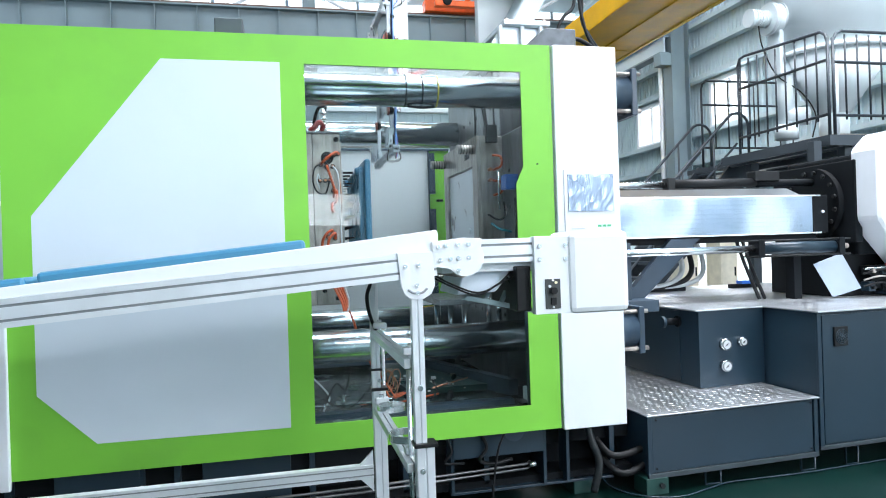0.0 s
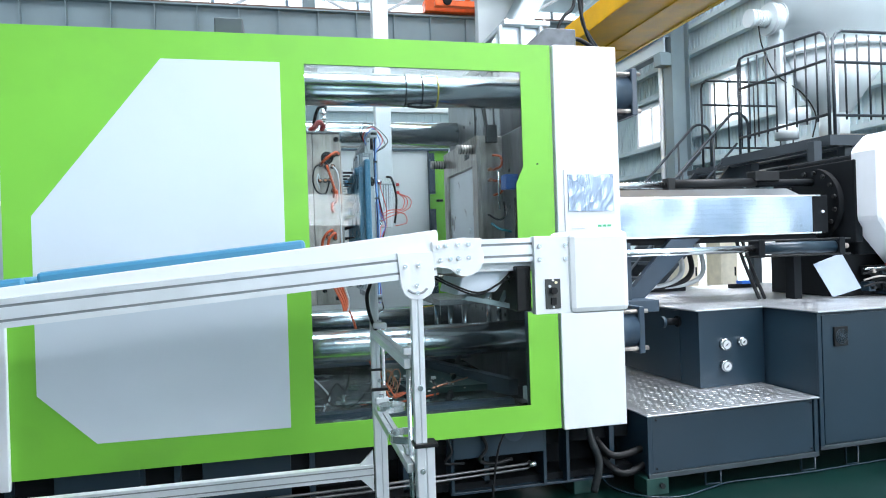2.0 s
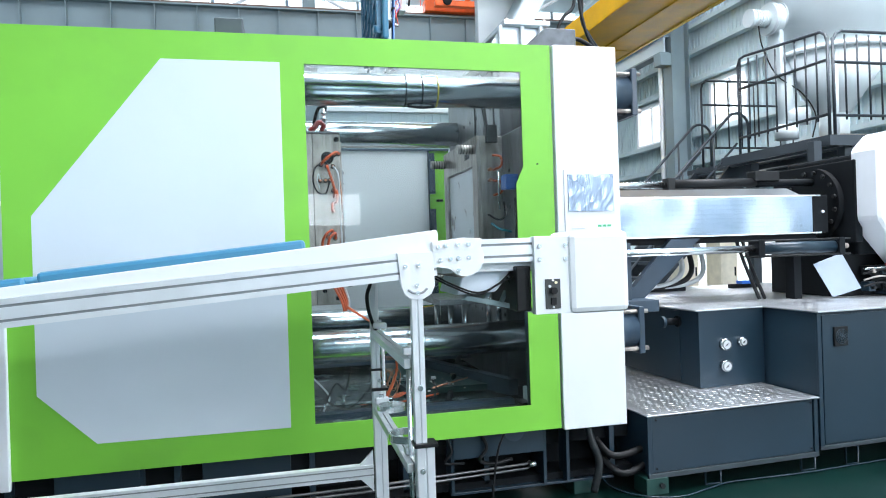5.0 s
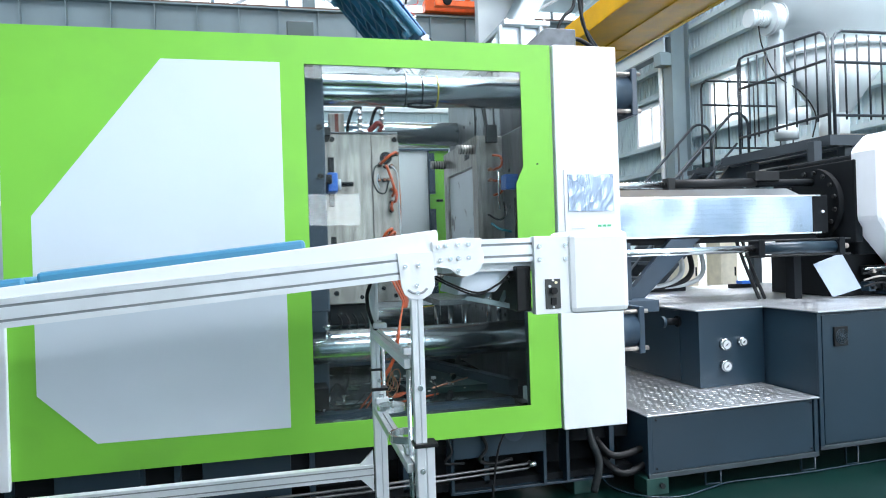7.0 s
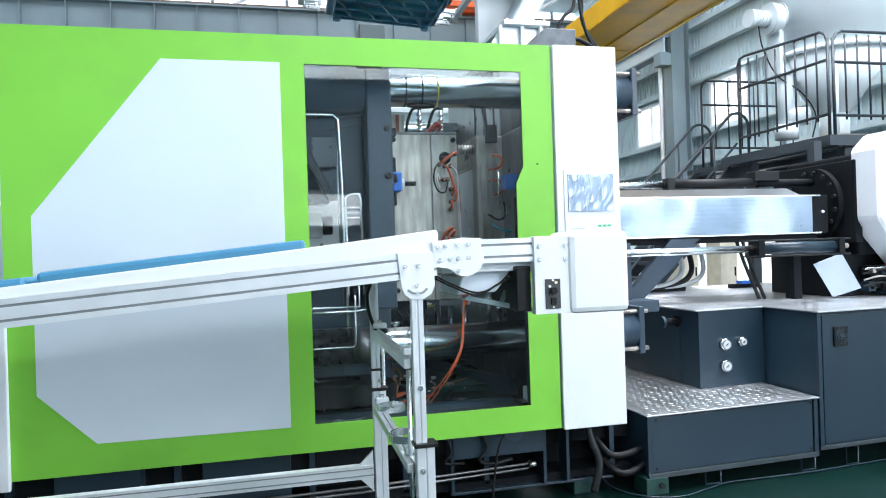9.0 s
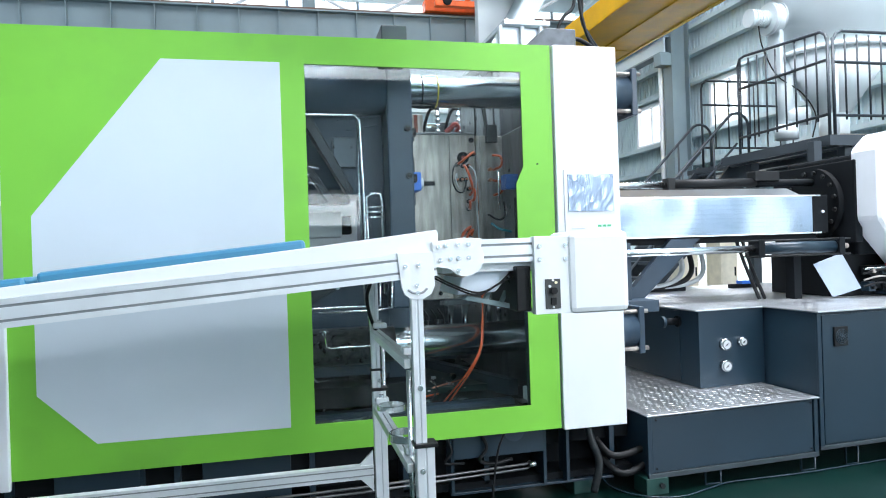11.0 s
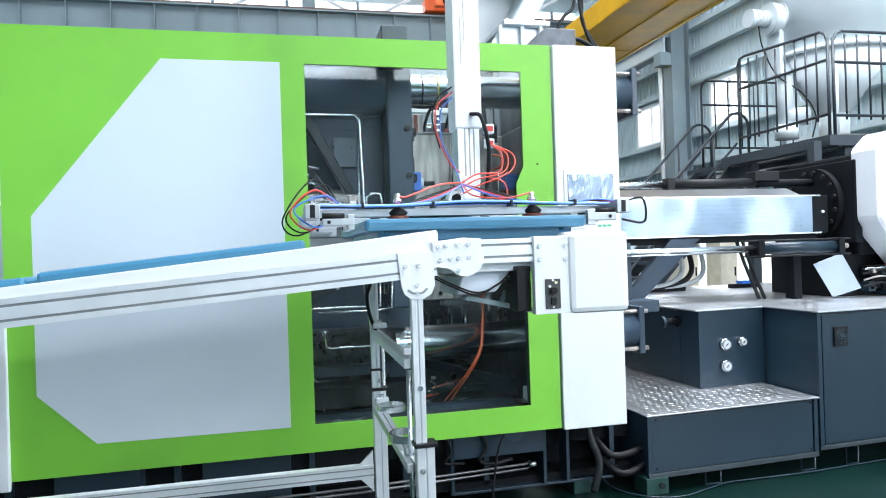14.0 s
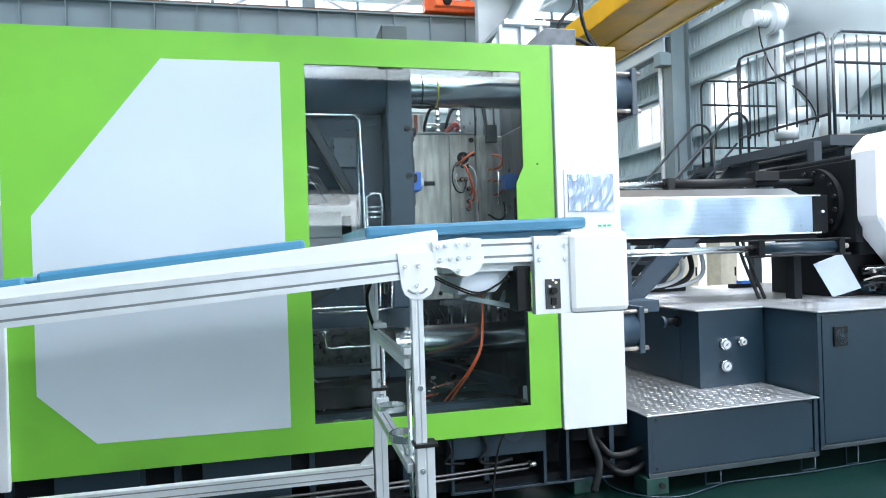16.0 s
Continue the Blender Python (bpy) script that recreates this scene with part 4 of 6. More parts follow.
    box_part("drive_motor", (0.33, 0.40, 4.5, 4.66, 1.62, 1.74), BLACK, p, 0.01)
    for k in range(5):
        rod_part("bracket_bolt", (0.3 + 0.03 * k, 4.1, 1.55 - 0.03 * k), (0.3 + 0.03 * k, 4.12, 1.55 - 0.03 * k), 0.01, STEEL, p, 8)
    rod_part("valve", (0.2, 4.1, 0.64), (0.36, 4.1, 0.64), 0.02, STEEL, p, 10)
    return p


guard()
clamp()
fixed_mould()
MOULD, EJECTOR, TAIL = moving_mould()
PLATEN_THING = moving_platen()


# ---------------------------------------------------------------- injection unit and steps
BASE = pose(2.06, 3.62, 0, 0, 0, 2.5)


def lozenges(bm, x0, x1, y0, y1, z, inside=None):
    """The raised bars of tread plate, in alternate directions."""
    step, k = 0.046, 0
    y = y0 + 0.02
    while y < y1 - 0.015:
        x = x0 + 0.02 + (step / 2 if k % 2 else 0)
        i = k
        while x < x1 - 0.015:
            if inside is None or inside(x, y):
                c, s = (0.7, 0.7) if i % 2 else (0.7, -0.7)
                a, b = Vector((c, s, 0)) * 0.02, Vector((-s, c, 0)) * 0.0065
                o = Vector((x, y, z))
                q = [bm.verts.new(o + p) for p in (a, b, -a, -b)]
                t = [bm.verts.new(o + p * 0.55 + Vector((0, 0, 0.0015))) for p in (a, b, -a, -b)]
                bm.faces.new(t)
                for j in range(4):
                    bm.faces.new((q[j], q[(j + 1) % 4], t[(j + 1) % 4], t[j]))
            x += step
            i += 1
        y += step
        k += 1


def gauge(x, z, r, parent):
    """A glycerine gauge on the panel at y = 0.49 of the base."""
    g = rod_part("gauge", (x, 0.455, z), (x, 0.49, z), r, CHROME, parent, 28, "round chrome pressure gauge")
    rod_part("dial", (x, 0.4535, z), (x, 0.456, z), r * 0.74, CLEAR, g, 24)
    rod_part("needle", (x - r * 0.4, 0.4525, z - r * 0.3), (x + r * 0.35, 0.4525, z + r * 0.3), 0.002, BLACK, g, 6)
    rod_part("hub", (x, 0.451, z), (x, 0.455, z), 0.006, BLACK, g, 8)


def base_cabinets():
    st = thing("step_box", "slate painted steel step with a tread plate top", "step", at=BASE)
    bm = bmesh.new()
    mesh_box(bm, 0.02, 1.235, 0.02, 1.7, 0.11, 0.468, 0.003)
    part("body", bm, SLATE, st)
    box_part("front_panel", (0.035, 1.205, 0.012, 0.02, 0.13, 0.455), SLATE, st, 0.002)
    for x in (0.0, 1.212):
        box_part("corner_post", (x, x + 0.03, 0.004, 0.02, 0.1, 0.466), SLATE, st, 0.002)
    box_part("bottom_edge", (0.0, 1.242, 0.002, 0.02, 0.095, 0.125), mat("worn_edge", (0.05, 0.065, 0.075), 0.45, 0.3), st, 0.002)
    for x in (0.06, 1.19):
        for z in (0.15, 0.44):
            rod_part("screw", (x, 0.006, z), (x, 0.013, z), 0.006, BLACK, st, 8)
    box_part("tread_top", (-0.01, 1.247, -0.012, 1.7, 0.468, 0.478), TREAD, st, 0.003)
    bm = bmesh.new()
    lozenges(bm, 0.0, 1.24, 0.0, 1.68, 0.478)
    tagged(part("tread_pattern", bm, TREAD, st), kind="stuff")
    box_part("levelling_foot", (-0.02, 0.13, 0.0, 0.14, 0.0, 0.10), DULLGREEN, st, 0.004, "green painted levelling foot")
    rod_part("foot_bolt", (0.08, -0.02, 0.055), (0.08, 0.0, 0.055), 0.016, BLACK, st, 8)
    for x in (0.42, 1.14):
        bm = bmesh.new()
        mesh_tube(bm, [(x, 0.05, 0.1), (x, 0.05, 0.0), (x + 0.11, 0.05, 0.0), (x + 0.11, 0.05, 0.1)], 0.008, 6, False)
        part("bracket_foot", bm, SLATE, st)

    cab = thing("base_cabinet", "slate painted steel base cabinet with a tread plate top", "cabinet", at=BASE)
    bm = bmesh.new()
    mesh_box(bm, 1.27, 3.2, 0.02, 2.6, 0.14, 1.012, 0.003)
    part("body", bm, SLATE, cab)
    box_part("door", (1.3, 2.5, 0.008, 0.02, 0.165, 0.995), SLATE, cab, 0.002)
    box_part("bottom_edge", (1.255, 3.2, 0.0, 0.02, 0.13, 0.155), MATS["worn_edge"], cab, 0.002)
    box_part("corner_post", (1.257, 1.287, 0.002, 0.02, 0.14, 1.01), SLATE, cab, 0.002)
    fan = box_part("fan_grille", (1.385, 1.495, -0.006, 0.008, 0.79, 0.915), BLACK, cab, 0.003, "black square fan grille")
    bm = bmesh.new()
    for r in (0.02, 0.034, 0.047):
        mesh_tube(bm, [(1.44 + r * math.cos(u * math.pi / 12), -0.008, 0.852 + r * math.sin(u * math.pi / 12)) for u in range(25)], 0.0022, 5, False)
    for u in range(4):
        a = u * math.pi / 4 + 0.4
        mesh_rod(bm, (1.44 - 0.05 * math.cos(a), -0.008, 0.852 - 0.05 * math.sin(a)), (1.44 + 0.05 * math.cos(a), -0.008, 0.852 + 0.05 * math.sin(a)), 0.0022, 5)
    part("guard_wire", bm, SLATE, fan)
    for x in (1.5, 2.5):
        bm = bmesh.new()
        mesh_tube(bm, [(x, 0.05, 0.13), (x, 0.05, 0.0), (x + 0.1, 0.05, 0.0), (x + 0.1, 0.05, 0.13)], 0.008, 6, False)
        part("bracket_foot", bm, SLATE, cab)

    up = thing("valve_cabinet", "slate painted steel cabinet with three pressure gauges", "cabinet", at=BASE)
    bm = bmesh.new()
    mesh_box(bm, 0.73, 1.266, 0.49, 2.6, 0.48, 1.012, 0.003)
    part("body", bm, SLATE, up)
    box_part("side_panel", (0.722, 0.73, 0.7, 2.5, 0.5, 1.0), SLATE, up, 0.002)
    gauge(0.93, 0.775, 0.040, up)
    gauge(1.07, 0.785, 0.032, up)
    gauge(0.93, 0.625, 0.040, up)
    rod_part("stub_pipe", (0.60, 0.72, 0.925), (0.73, 0.72, 0.925), 0.025, DARK, up, 20)
    rod_part("stub_cap", (0.585, 0.72, 0.925), (0.61, 0.72, 0.925), 0.042, SLATE, up, 20)
    rod_part("stub_flange", (0.715, 0.72, 0.925), (0.73, 0.72, 0.925), 0.04, DARK, up, 20)

    top = thing("tread_deck", "bright aluminium tread plate deck over the base cabinets", "deck", at=BASE)
    bm = bmesh.new()
    L = [(0.70, 0.475), (1.253, 0.475), (1.253, -0.012), (3.2, -0.012), (3.2, 2.62), (0.70, 2.62)]
    mesh_plate(bm, L, "z", 1.013, 1.023, 0.002)
    part("plate", bm, TREAD, top)
    bm = bmesh.new()
    lozenges(bm, 0.72, 3.1, 0.0, 2.3, 1.023, lambda x, y: y > 0.5 or x > 1.28)
    tagged(part("tread_pattern", bm, TREAD, top), kind="stuff")

    sh = thing("paper_sheet", "pale blue-white sheet leaning on the tread deck", "sheet")
    bm = bmesh.new()
    P = [(3.951, 1.292), (4.212, 1.371), (4.386, 1.091), (4.121, 1.03)]
    mesh_plate(bm, P, "y", 4.40, 4.404, 0.0008)
    part("sheet", bm, PAPER, sh)

    cb = thing("floor_cable", "thin grey cable lying on the floor by the step", "cable")
    tube_part("cable", [(1.90, 3.95, 0.2), (1.88, 3.86, 0.05), (1.93, 3.74, 0.01), (2.03, 3.6, 0.01), (2.22, 3.54, 0.01), (2.46, 3.61, 0.01), (2.66, 3.66, 0.01), (3.2, 3.66, 0.01), (4.1, 3.72, 0.01), (5.2, 3.72, 0.01)], 0.004, SLATE, cb)


def injection_unit():
    b = thing("barrel_guard", "mirror-bright perforated stainless barrel guard", "machine guard")
    bm = bmesh.new()
    mesh_box(bm, 2.0, 4.05, 4.5, 5.1, 1.535, 1.83, 0.004)
    part("front_sheet", bm, STAINLESS, b)
    # stainless here too; the dark housing's reflection is put into the colour
    box_part("end_sheet", (4.052, 4.19, 4.5, 5.1, 1.535, 1.83), DARK, b, 0.004, "end of the stainless barrel guard, coloured dark for the housing's reflection")
    bm = bmesh.new()
    mesh_plate(bm, [(4.5, 1.83), (4.66, 1.90), (4.95, 1.90), (5.1, 1.83)], "x", 2.0, 3.95)
    part("top_sheet", bm, mat("brushed_stainless", (0.27, 0.29, 0.31), 0.33, 0.9, var=0.1, scale=6.0), b)
    bm = bmesh.new()
    for i in range(50):
        for j in range(8):
            x, z = 2.42 + i * 0.031, 1.56 + j * 0.034
            q = [bm.verts.new((x + 0.0036 * math.cos(a), 4.4985, z + 0.0036 * math.sin(a))) for a in (0.5, 1.55, 2.6, 3.64, 4.69, 5.74)]
            bm.faces.new(q)
    tagged(part("perforation", bm, SLOT, b), kind="stuff")
    box_part("rim", (2.0, 4.12, 4.494, 4.5, 1.822, 1.834), CHROME, b)
    box_part("rim", (2.0, 4.12, 4.492, 4.5, 1.53, 1.542), CHROME, b)
    box_part("seam", (2.99, 2.996, 4.66, 4.95, 1.9, 1.904), DARK, b)
    # dark box that stands in for the shade below the guard
    box_part("painted_shade", (2.0, 4.12, 4.55, 5.05, 1.48, 1.53), DARK, b)

    for y in (4.78, 5.6):
        c = thing("carriage_cylinder", "black hydraulic cylinder with chrome rod above the barrel", "cylinder", "carriage cylinders")
        rod_part("rod", (1.93, y, 1.945), (2.96, y, 1.95), 0.024, CHROME, c, 16)
        rod_part("tube", (2.98, y, 1.955), (3.75, y, 1.96), 0.036, BLACK, c, 20)
        box_part("gland", (2.94, 3.0, y - 0.045, y + 0.045, 1.90, 2.0), BLACK, c, 0.004)
        rod_part("tail", (3.75, y, 1.955), (4.5, y, 1.96), 0.03, DARK, c, 14)
        box_part("valve_block", (3.72, 3.95, y - 0.05, y + 0.05, 1.97, 2.05), BLACK, c, 0.005)

    c = thing("shifting_cylinder", "slate hydraulic cylinder with a long chrome rod", "cylinder")
    rod_part("rod", (1.93, 4.2, 1.428), (3.28, 4.2, 1.43), 0.026, CHROME, c, 20)
    rod_part("tube", (3.32, 4.2, 1.43), (3.97, 4.2, 1.428), 0.043, SLATE, c, 28)
    for x in (3.27, 3.95):
        box_part("end_block", (x, x + 0.05, 4.14, 4.26, 1.365, 1.495), DARK, c, 0.005)
    for z in (1.375, 1.485):
        for y in (4.15, 4.25):
            rod_part("tie_rod", (3.2, y, z), (4.05, y, z), 0.007, BLACK, c, 8)
    rod_part("clevis", (4.0, 4.2, 1.43), (4.07, 4.2, 1.43), 0.02, STEEL, c, 12)

    h = thing("injection_housing", "black cast injection housing with a bolted round flange", "machine housing")
    rod_part("flange", (4.3, 4.8, 1.77), (4.42, 4.8, 1.77), 0.30, DARK, h, 48)
    for i in range(16):
        a = 2 * math.pi * (i + 0.5) / 16
        y, z = 4.8 + 0.265 * math.cos(a), 1.77 + 0.265 * math.sin(a)
        rod_part("bolt", (4.28, y, z), (4.3, y, z), 0.017, BLACK, h, 8)
    box_part("body", (4.42, 5.5, 4.45, 5.2, 1.35, 2.15), DARK, h, 0.02)
    box_part("plate", (4.35, 4.42, 4.4, 5.3, 1.45, 2.1), DARK, h, 0.01)
    box_part("carriage", (4.22, 5.6, 4.5, 5.2, 1.023, 1.36), DARK, h, 0.01)
    for x in (3.86,):
        box_part("rail_post", (x, x + 0.07, 4.5, 4.6, 1.02, 1.4), DARK, h, 0.004)
    rod_part("grease_pipe", (4.42, 4.4, 1.24), (5.2, 4.4, 1.26), 0.008, CHROME, h, 8)
    rod_part("screw", (4.14, 4.49, 1.7), (4.14, 4.5, 1.7), 0.012, WHITE, h, 8)
    box_part("hydraulic_block", (4.5, 5.0, 4.42, 4.55, 1.08, 1.24), DARK, h, 0.006)
    rng = random.Random(3)
    for k in range(9):
        x, z = 4.46 + 0.13 * (k % 5), 1.06 + 0.13 * (k // 5)
        v = box_part("valve", (x, x + rng.uniform(0.05, 0.1), 4.40, 4.48, z, z + rng.uniform(0.05, 0.1)), DARK if k % 3 else SLATE, h, 0.005)
        rod_part("valve_cap", (x + 0.03, 4.37, z + 0.03), (x + 0.03, 4.40, z + 0.03), 0.014, STEEL if k % 2 else BLACK, v, 10)
    for k in range(3):
        tube_part("oil_line", [(4.43, 4.42, 1.10 + 0.05 * k), (4.55, 4.36, 1.13 + 0.05 * k), (4.8, 4.37, 1.08 + 0.06 * k), (5.1, 4.38, 1.12 + 0.05 * k)], 0.008, STEEL if k == 1 else BLACK, h)
    rod_part("signal_lamp", (4.62, 4.36, 1.27), (4.62, 4.39, 1.27), 0.012, RED, h, 12)
    box_part("terminal", (4.62, 5.2, 4.34, 4.5, 1.03, 1.10), SLATE, h, 0.004)

    w = thing("motor_cover", "white moulded cover with chamfered corners", "machine cover")
    bm = bmesh.new()
    mesh_plate(bm, [(4.37, 2.17), (4.5, 2.295), (4.95, 2.33), (5.4, 2.33), (5.4, 1.25), (4.68, 1.25), (4.46, 1.49), (4.37, 1.63)], "y", 4.2, 4.46, 0.02)
    part("shell", bm, WHITE, w)
    bm = bmesh.new()
    mesh_plate(bm, [(4.47, 2.14), (4.55, 2.22), (5.3, 2.24), (5.3, 1.35), (4.74, 1.35), (4.55, 1.55), (4.47, 1.68)], "y", 4.194, 4.2, 0.002)
    part("front_panel", bm, WHITE, w)
    for x, z in ((4.5, 2.1), (4.52, 1.7)):
        rod_part("screw", (x, 4.19, z), (x, 4.195, z), 0.007, STEEL, w, 8)

    f = thing("support_frame", "dark slate steel support posts below the walkway", "steel frame")
    for x, y in ((4.95, 5.46), (5.3, 5.46)):
        box_part("post", (x, x + 0.09, y, y + 0.09, 1.02, 2.42), RAIL, f, 0.004)

    p = thing("nozzle_bracket", "slate steel bracket beside the fixed platen", "bracket")
    bm = bmesh.new()
    mesh_plate(bm, [(2.35, 1.03), (2.5, 1.03), (3.05, 1.52), (2.8, 1.52)], "y", 4.5, 4.56, 0.004)
    part("gusset", bm, PLATEN, p)
    box_part("post", (2.28, 2.36, 4.3, 4.4, 1.02, 1.5), PLATEN, p, 0.004)
    box_part("foot", (2.27, 2.52, 4.22, 4.42, 1.02, 1.1), PLATEN, p, 0.004)

    k = thing("cable_tray", "dark steel rail with blue clips behind the deck", "rail")
    box_part("rail", (2.95, 3.7, 5.72, 5.78, 1.03, 1.07), DARK, k)
    for x in (3.3, 3.5, 4.3):
        box_part("clip", (x, x + 0.1, 5.70, 5.79, 1.07, 1.10), SWITCH, k, 0.003)
    box_part("stub", (4.2, 4.5, 5.72, 5.78, 1.03, 1.07), DARK, k)

    hs = thing("hydraulic_hoses", "looped clear and black hydraulic hoses under the barrel", "hose", "hoses")
    for dx, mm, r in ((0, CLEAR, 0.022), (0.09, BLACK, 0.022), (0.2, CLEAR, 0.02)):
        tube_part("hose", [(3.1 + dx, 5.0, 1.55), (3.18 + dx, 5.0, 1.4), (3.2 + dx, 5.0, 1.25), (3.1 + dx, 5.0, 1.16), (2.9 + dx * 0.6, 5.0, 1.13), (2.65, 5.0, 1.16)], r, mm, hs)
    for dx in (0, 0.05):
        tube_part("hose", [(3.42 + dx, 4.6, 1.52), (3.5 + dx, 4.6, 1.3), (3.62 + dx, 4.6, 1.03)], 0.014, BLACK, hs)


def railing(name, label, posts, rails, bars, r=0.015):
    t = thing(name, label, "railing", "railings")
    for a, b in posts:
        rod_part("post", a, b, r, RAIL, t, 12)
    for pts in rails:
        tube_part("rail", pts, r, RAIL, t, smooth=False)
    for a, b in bars:
        rod_part("baluster", a, b, r * 0.6, RAIL, t, 8)


def walkway():
    d = thing("walkway", "dark slate steel walkway platform behind the machine", "platform")
    for i in range(23):
        box_part("grating_bar", (5.1 + 0.36 * (i > 14), 8.6, 5.44 + 0.11 * i, 5.50 + 0.11 * i, 2.42, 2.45), RAIL, d)
    box_part("fascia", (5.1, 8.6, 5.40, 5.42, 2.37, 2.47), RAIL, d)
    box_part("fascia", (5.08, 5.1, 5.40, 7.04, 2.37, 2.47), RAIL, d)
    for i in range(6):
        box_part("joist", (5.2 + 0.6 * i, 5.24 + 0.6 * i, 5.42, 7.92, 2.36, 2.42), RAIL, d)
    for x, y in ((5.3, 6.8), (7.2, 5.5), (7.2, 6.8)):
        box_part("leg", (x, x + 0.1, y, y + 0.1, 0, 2.42), RAIL, d)
    x, y0, y1 = 5.1, 5.42, 6.72
    bars = [((x, y0 + 0.14 * i, 2.62), (x, y0 + 0.14 * i, 3.46 + 0.008 * i)) for i in range(1, 10)]
    railing("guard_rail", "dark steel tube guard rail of the walkway", [((x, y0, 2.45), (x, y0, 3.4)), ((x, y1, 2.45), (x, y1, 3.49))],
            [[(x, y0, 3.36), (x, y0 + 0.02, 3.43), (x, y0 + 0.08, 3.475), (x, y1 - 0.12, 3.56), (x, y1 - 0.04, 3.55), (x, y1, 3.48)], [(x, y0, 3.19), (x, y1, 3.21)], [(x, y0, 2.67), (x, y1, 2.655)]], bars)
    y = 5.42
    bars = [((5.16 + 0.14 * i, y, 2.62), (5.16 + 0.14 * i, y, 3.44)) for i in range(1, 22)]
    railing("guard_rail", "dark steel tube guard rail of the walkway", [((5.16, y, 2.45), (5.16, y, 3.4)), ((6.6, y, 2.45), (6.6, y, 3.4)), ((8.4, y, 2.45), (8.4, y, 3.4))],
            [[(5.16, y, 3.36), (5.2, y, 3.44), (5.26, y, 3.47), (8.4, y, 3.47)], [(5.16, y, 3.17), (8.4, y, 3.17)], [(5.16, y, 2.66), (8.4, y, 2.66)]], bars)

    s = thing("stairs", "dark slate steel stairs up to the walkway", "stairs")
    D = 0.31
    for y in (7.05, 7.75):
        bm = bmesh.new()
        mesh_plate(bm, [(2.7 + D, 0.0), (2.95 + D, 0.0), (5.15 + D, 2.2), (5.15 + D, 2.45), (4.95 + D, 2.45)], "y", y, y + 0.04)
        part("stringer", bm, RAIL, s)
    for i in range(13):
        box_part("tread", (2.8 + D + 0.178 * i, 3.03 + D + 0.178 * i, 7.09, 7.75, 0.17 + 0.178 * i, 0.2 + 0.178 * i), RAIL, s)
    for y in (7.05, 7.78):
        bend = [(5.0 + D + 0.16 * math.cos(a), y, 2.85 + 0.16 * math.sin(a)) for a in [radians(u) for u in range(135, -1, -15)]]
        tube_part("handrail", [(2.9 + D, y, 0.98)] + bend + [(5.16 + D, y, 2.4)], 0.017, RAIL, s, smooth=False)
        tube_part("mid_rail", [(2.9 + D, y, 0.55), (5.0 + D, y, 2.65)], 0.014, RAIL, s, smooth=False)
        for i in range(5):
            x = 3.0 + 0.42 * i
            rod_part("post", (x + D, y, x - 2.75), (x + D, y, x - 1.93), 0.014, RAIL, s, 10)
    x0, x1, y = 5.43, 6.8, 7.9
    bars = [((x0 + 0.2 * i, y, 2.72), (x0 + 0.2 * i, y, 3.6)) for i in range(1, 8)]
    railing("guard_rail", "dark steel tube guard rail behind the walkway", [((x0, y, 2.45), (x0, y, 3.5))],
            [[(x0, y, 3.5), (x0 + 0.02, y, 3.57), (x0 + 0.08, y, 3.615), (x1, y, 3.615)], [(x0, y, 3.296), (x1, y, 3.296)], [(x0, y, 2.728), (x1, y, 2.728)]], bars)

    h = thing("material_hopper", "white cone-bottomed material dryer hopper on the walkway", "hopper")
    cx, cy = 5.99, 6.3
    rod_part("drum", (cx, cy, 3.5), (cx, cy, 5.2), 0.58, HOPPER, h, 64)
    bm = bmesh.new()
    mesh_rod(bm, (cx, cy, 2.85), (cx, cy, 3.5), 0.16, 64, 0.58)
    part("cone", bm, HOPPER, h)
    rod_part("neck", (cx, cy, 2.6), (cx, cy, 2.86), 0.15, HOPPER, h, 28)
    rod_part("ring", (cx, cy, 3.47), (cx, cy, 3.52), 0.6, HOPPER, h, 48)
    box_part("base_flange", (cx - 0.25, cx + 0.25, cy - 0.25, cy + 0.25, 2.5, 2.6), STEEL, h, 0.005)
    for a in (0.6, 2.5, 4.0, 5.6):
        rod_part("leg", (cx + 0.5 * math.cos(a), cy + 0.5 * math.sin(a), 2.45), (cx + 0.53 * math.cos(a), cy + 0.53 * math.sin(a), 3.5), 0.025, HOPPER, h, 10)

    b = thing("dryer_blower", "white blower and filter pipe beside the hopper", "blower")
    rod_part("housing", (5.28, 6.45, 3.93), (5.5, 6.45, 3.93), 0.17, HOPPER, b, 32)
    rod_part("motor", (5.08, 6.45, 3.93), (5.28, 6.45, 3.93), 0.09, HOPPER, b, 24)
    rod_part("motor_cap", (5.05, 6.45, 3.93), (5.09, 6.45, 3.93), 0.1, HOPPER, b, 24)
    for x, r in ((5.30, 0.182), (5.40, 0.186), (5.48, 0.182)):
        rod_part("housing_ring", (x, 6.45, 3.93), (x + 0.018, 6.45, 3.93), r, HOPPER, b, 40)
    for k in range(5):
        rod_part("motor_fin", (5.11 + 0.03 * k, 6.45, 3.93), (5.12 + 0.03 * k, 6.45, 3.93), 0.098, HOPPER, b, 28)
    box_part("duct", (5.36, 5.5, 6.35, 6.55, 3.3, 3.8), HOPPER, b, 0.01)
    rod_part("pipe", (5.5, 6.45, 2.75), (5.5, 6.45, 3.4), 0.085, HOPPER, b, 24)
    rod_part("pipe_foot", (5.5, 6.45, 2.6), (5.5, 6.45, 2.76), 0.12, HOPPER, b, 24)
    rod_part("filter", (5.5, 6.45, 2.85), (5.7, 6.35, 2.85), 0.1, HOPPER, b, 24)
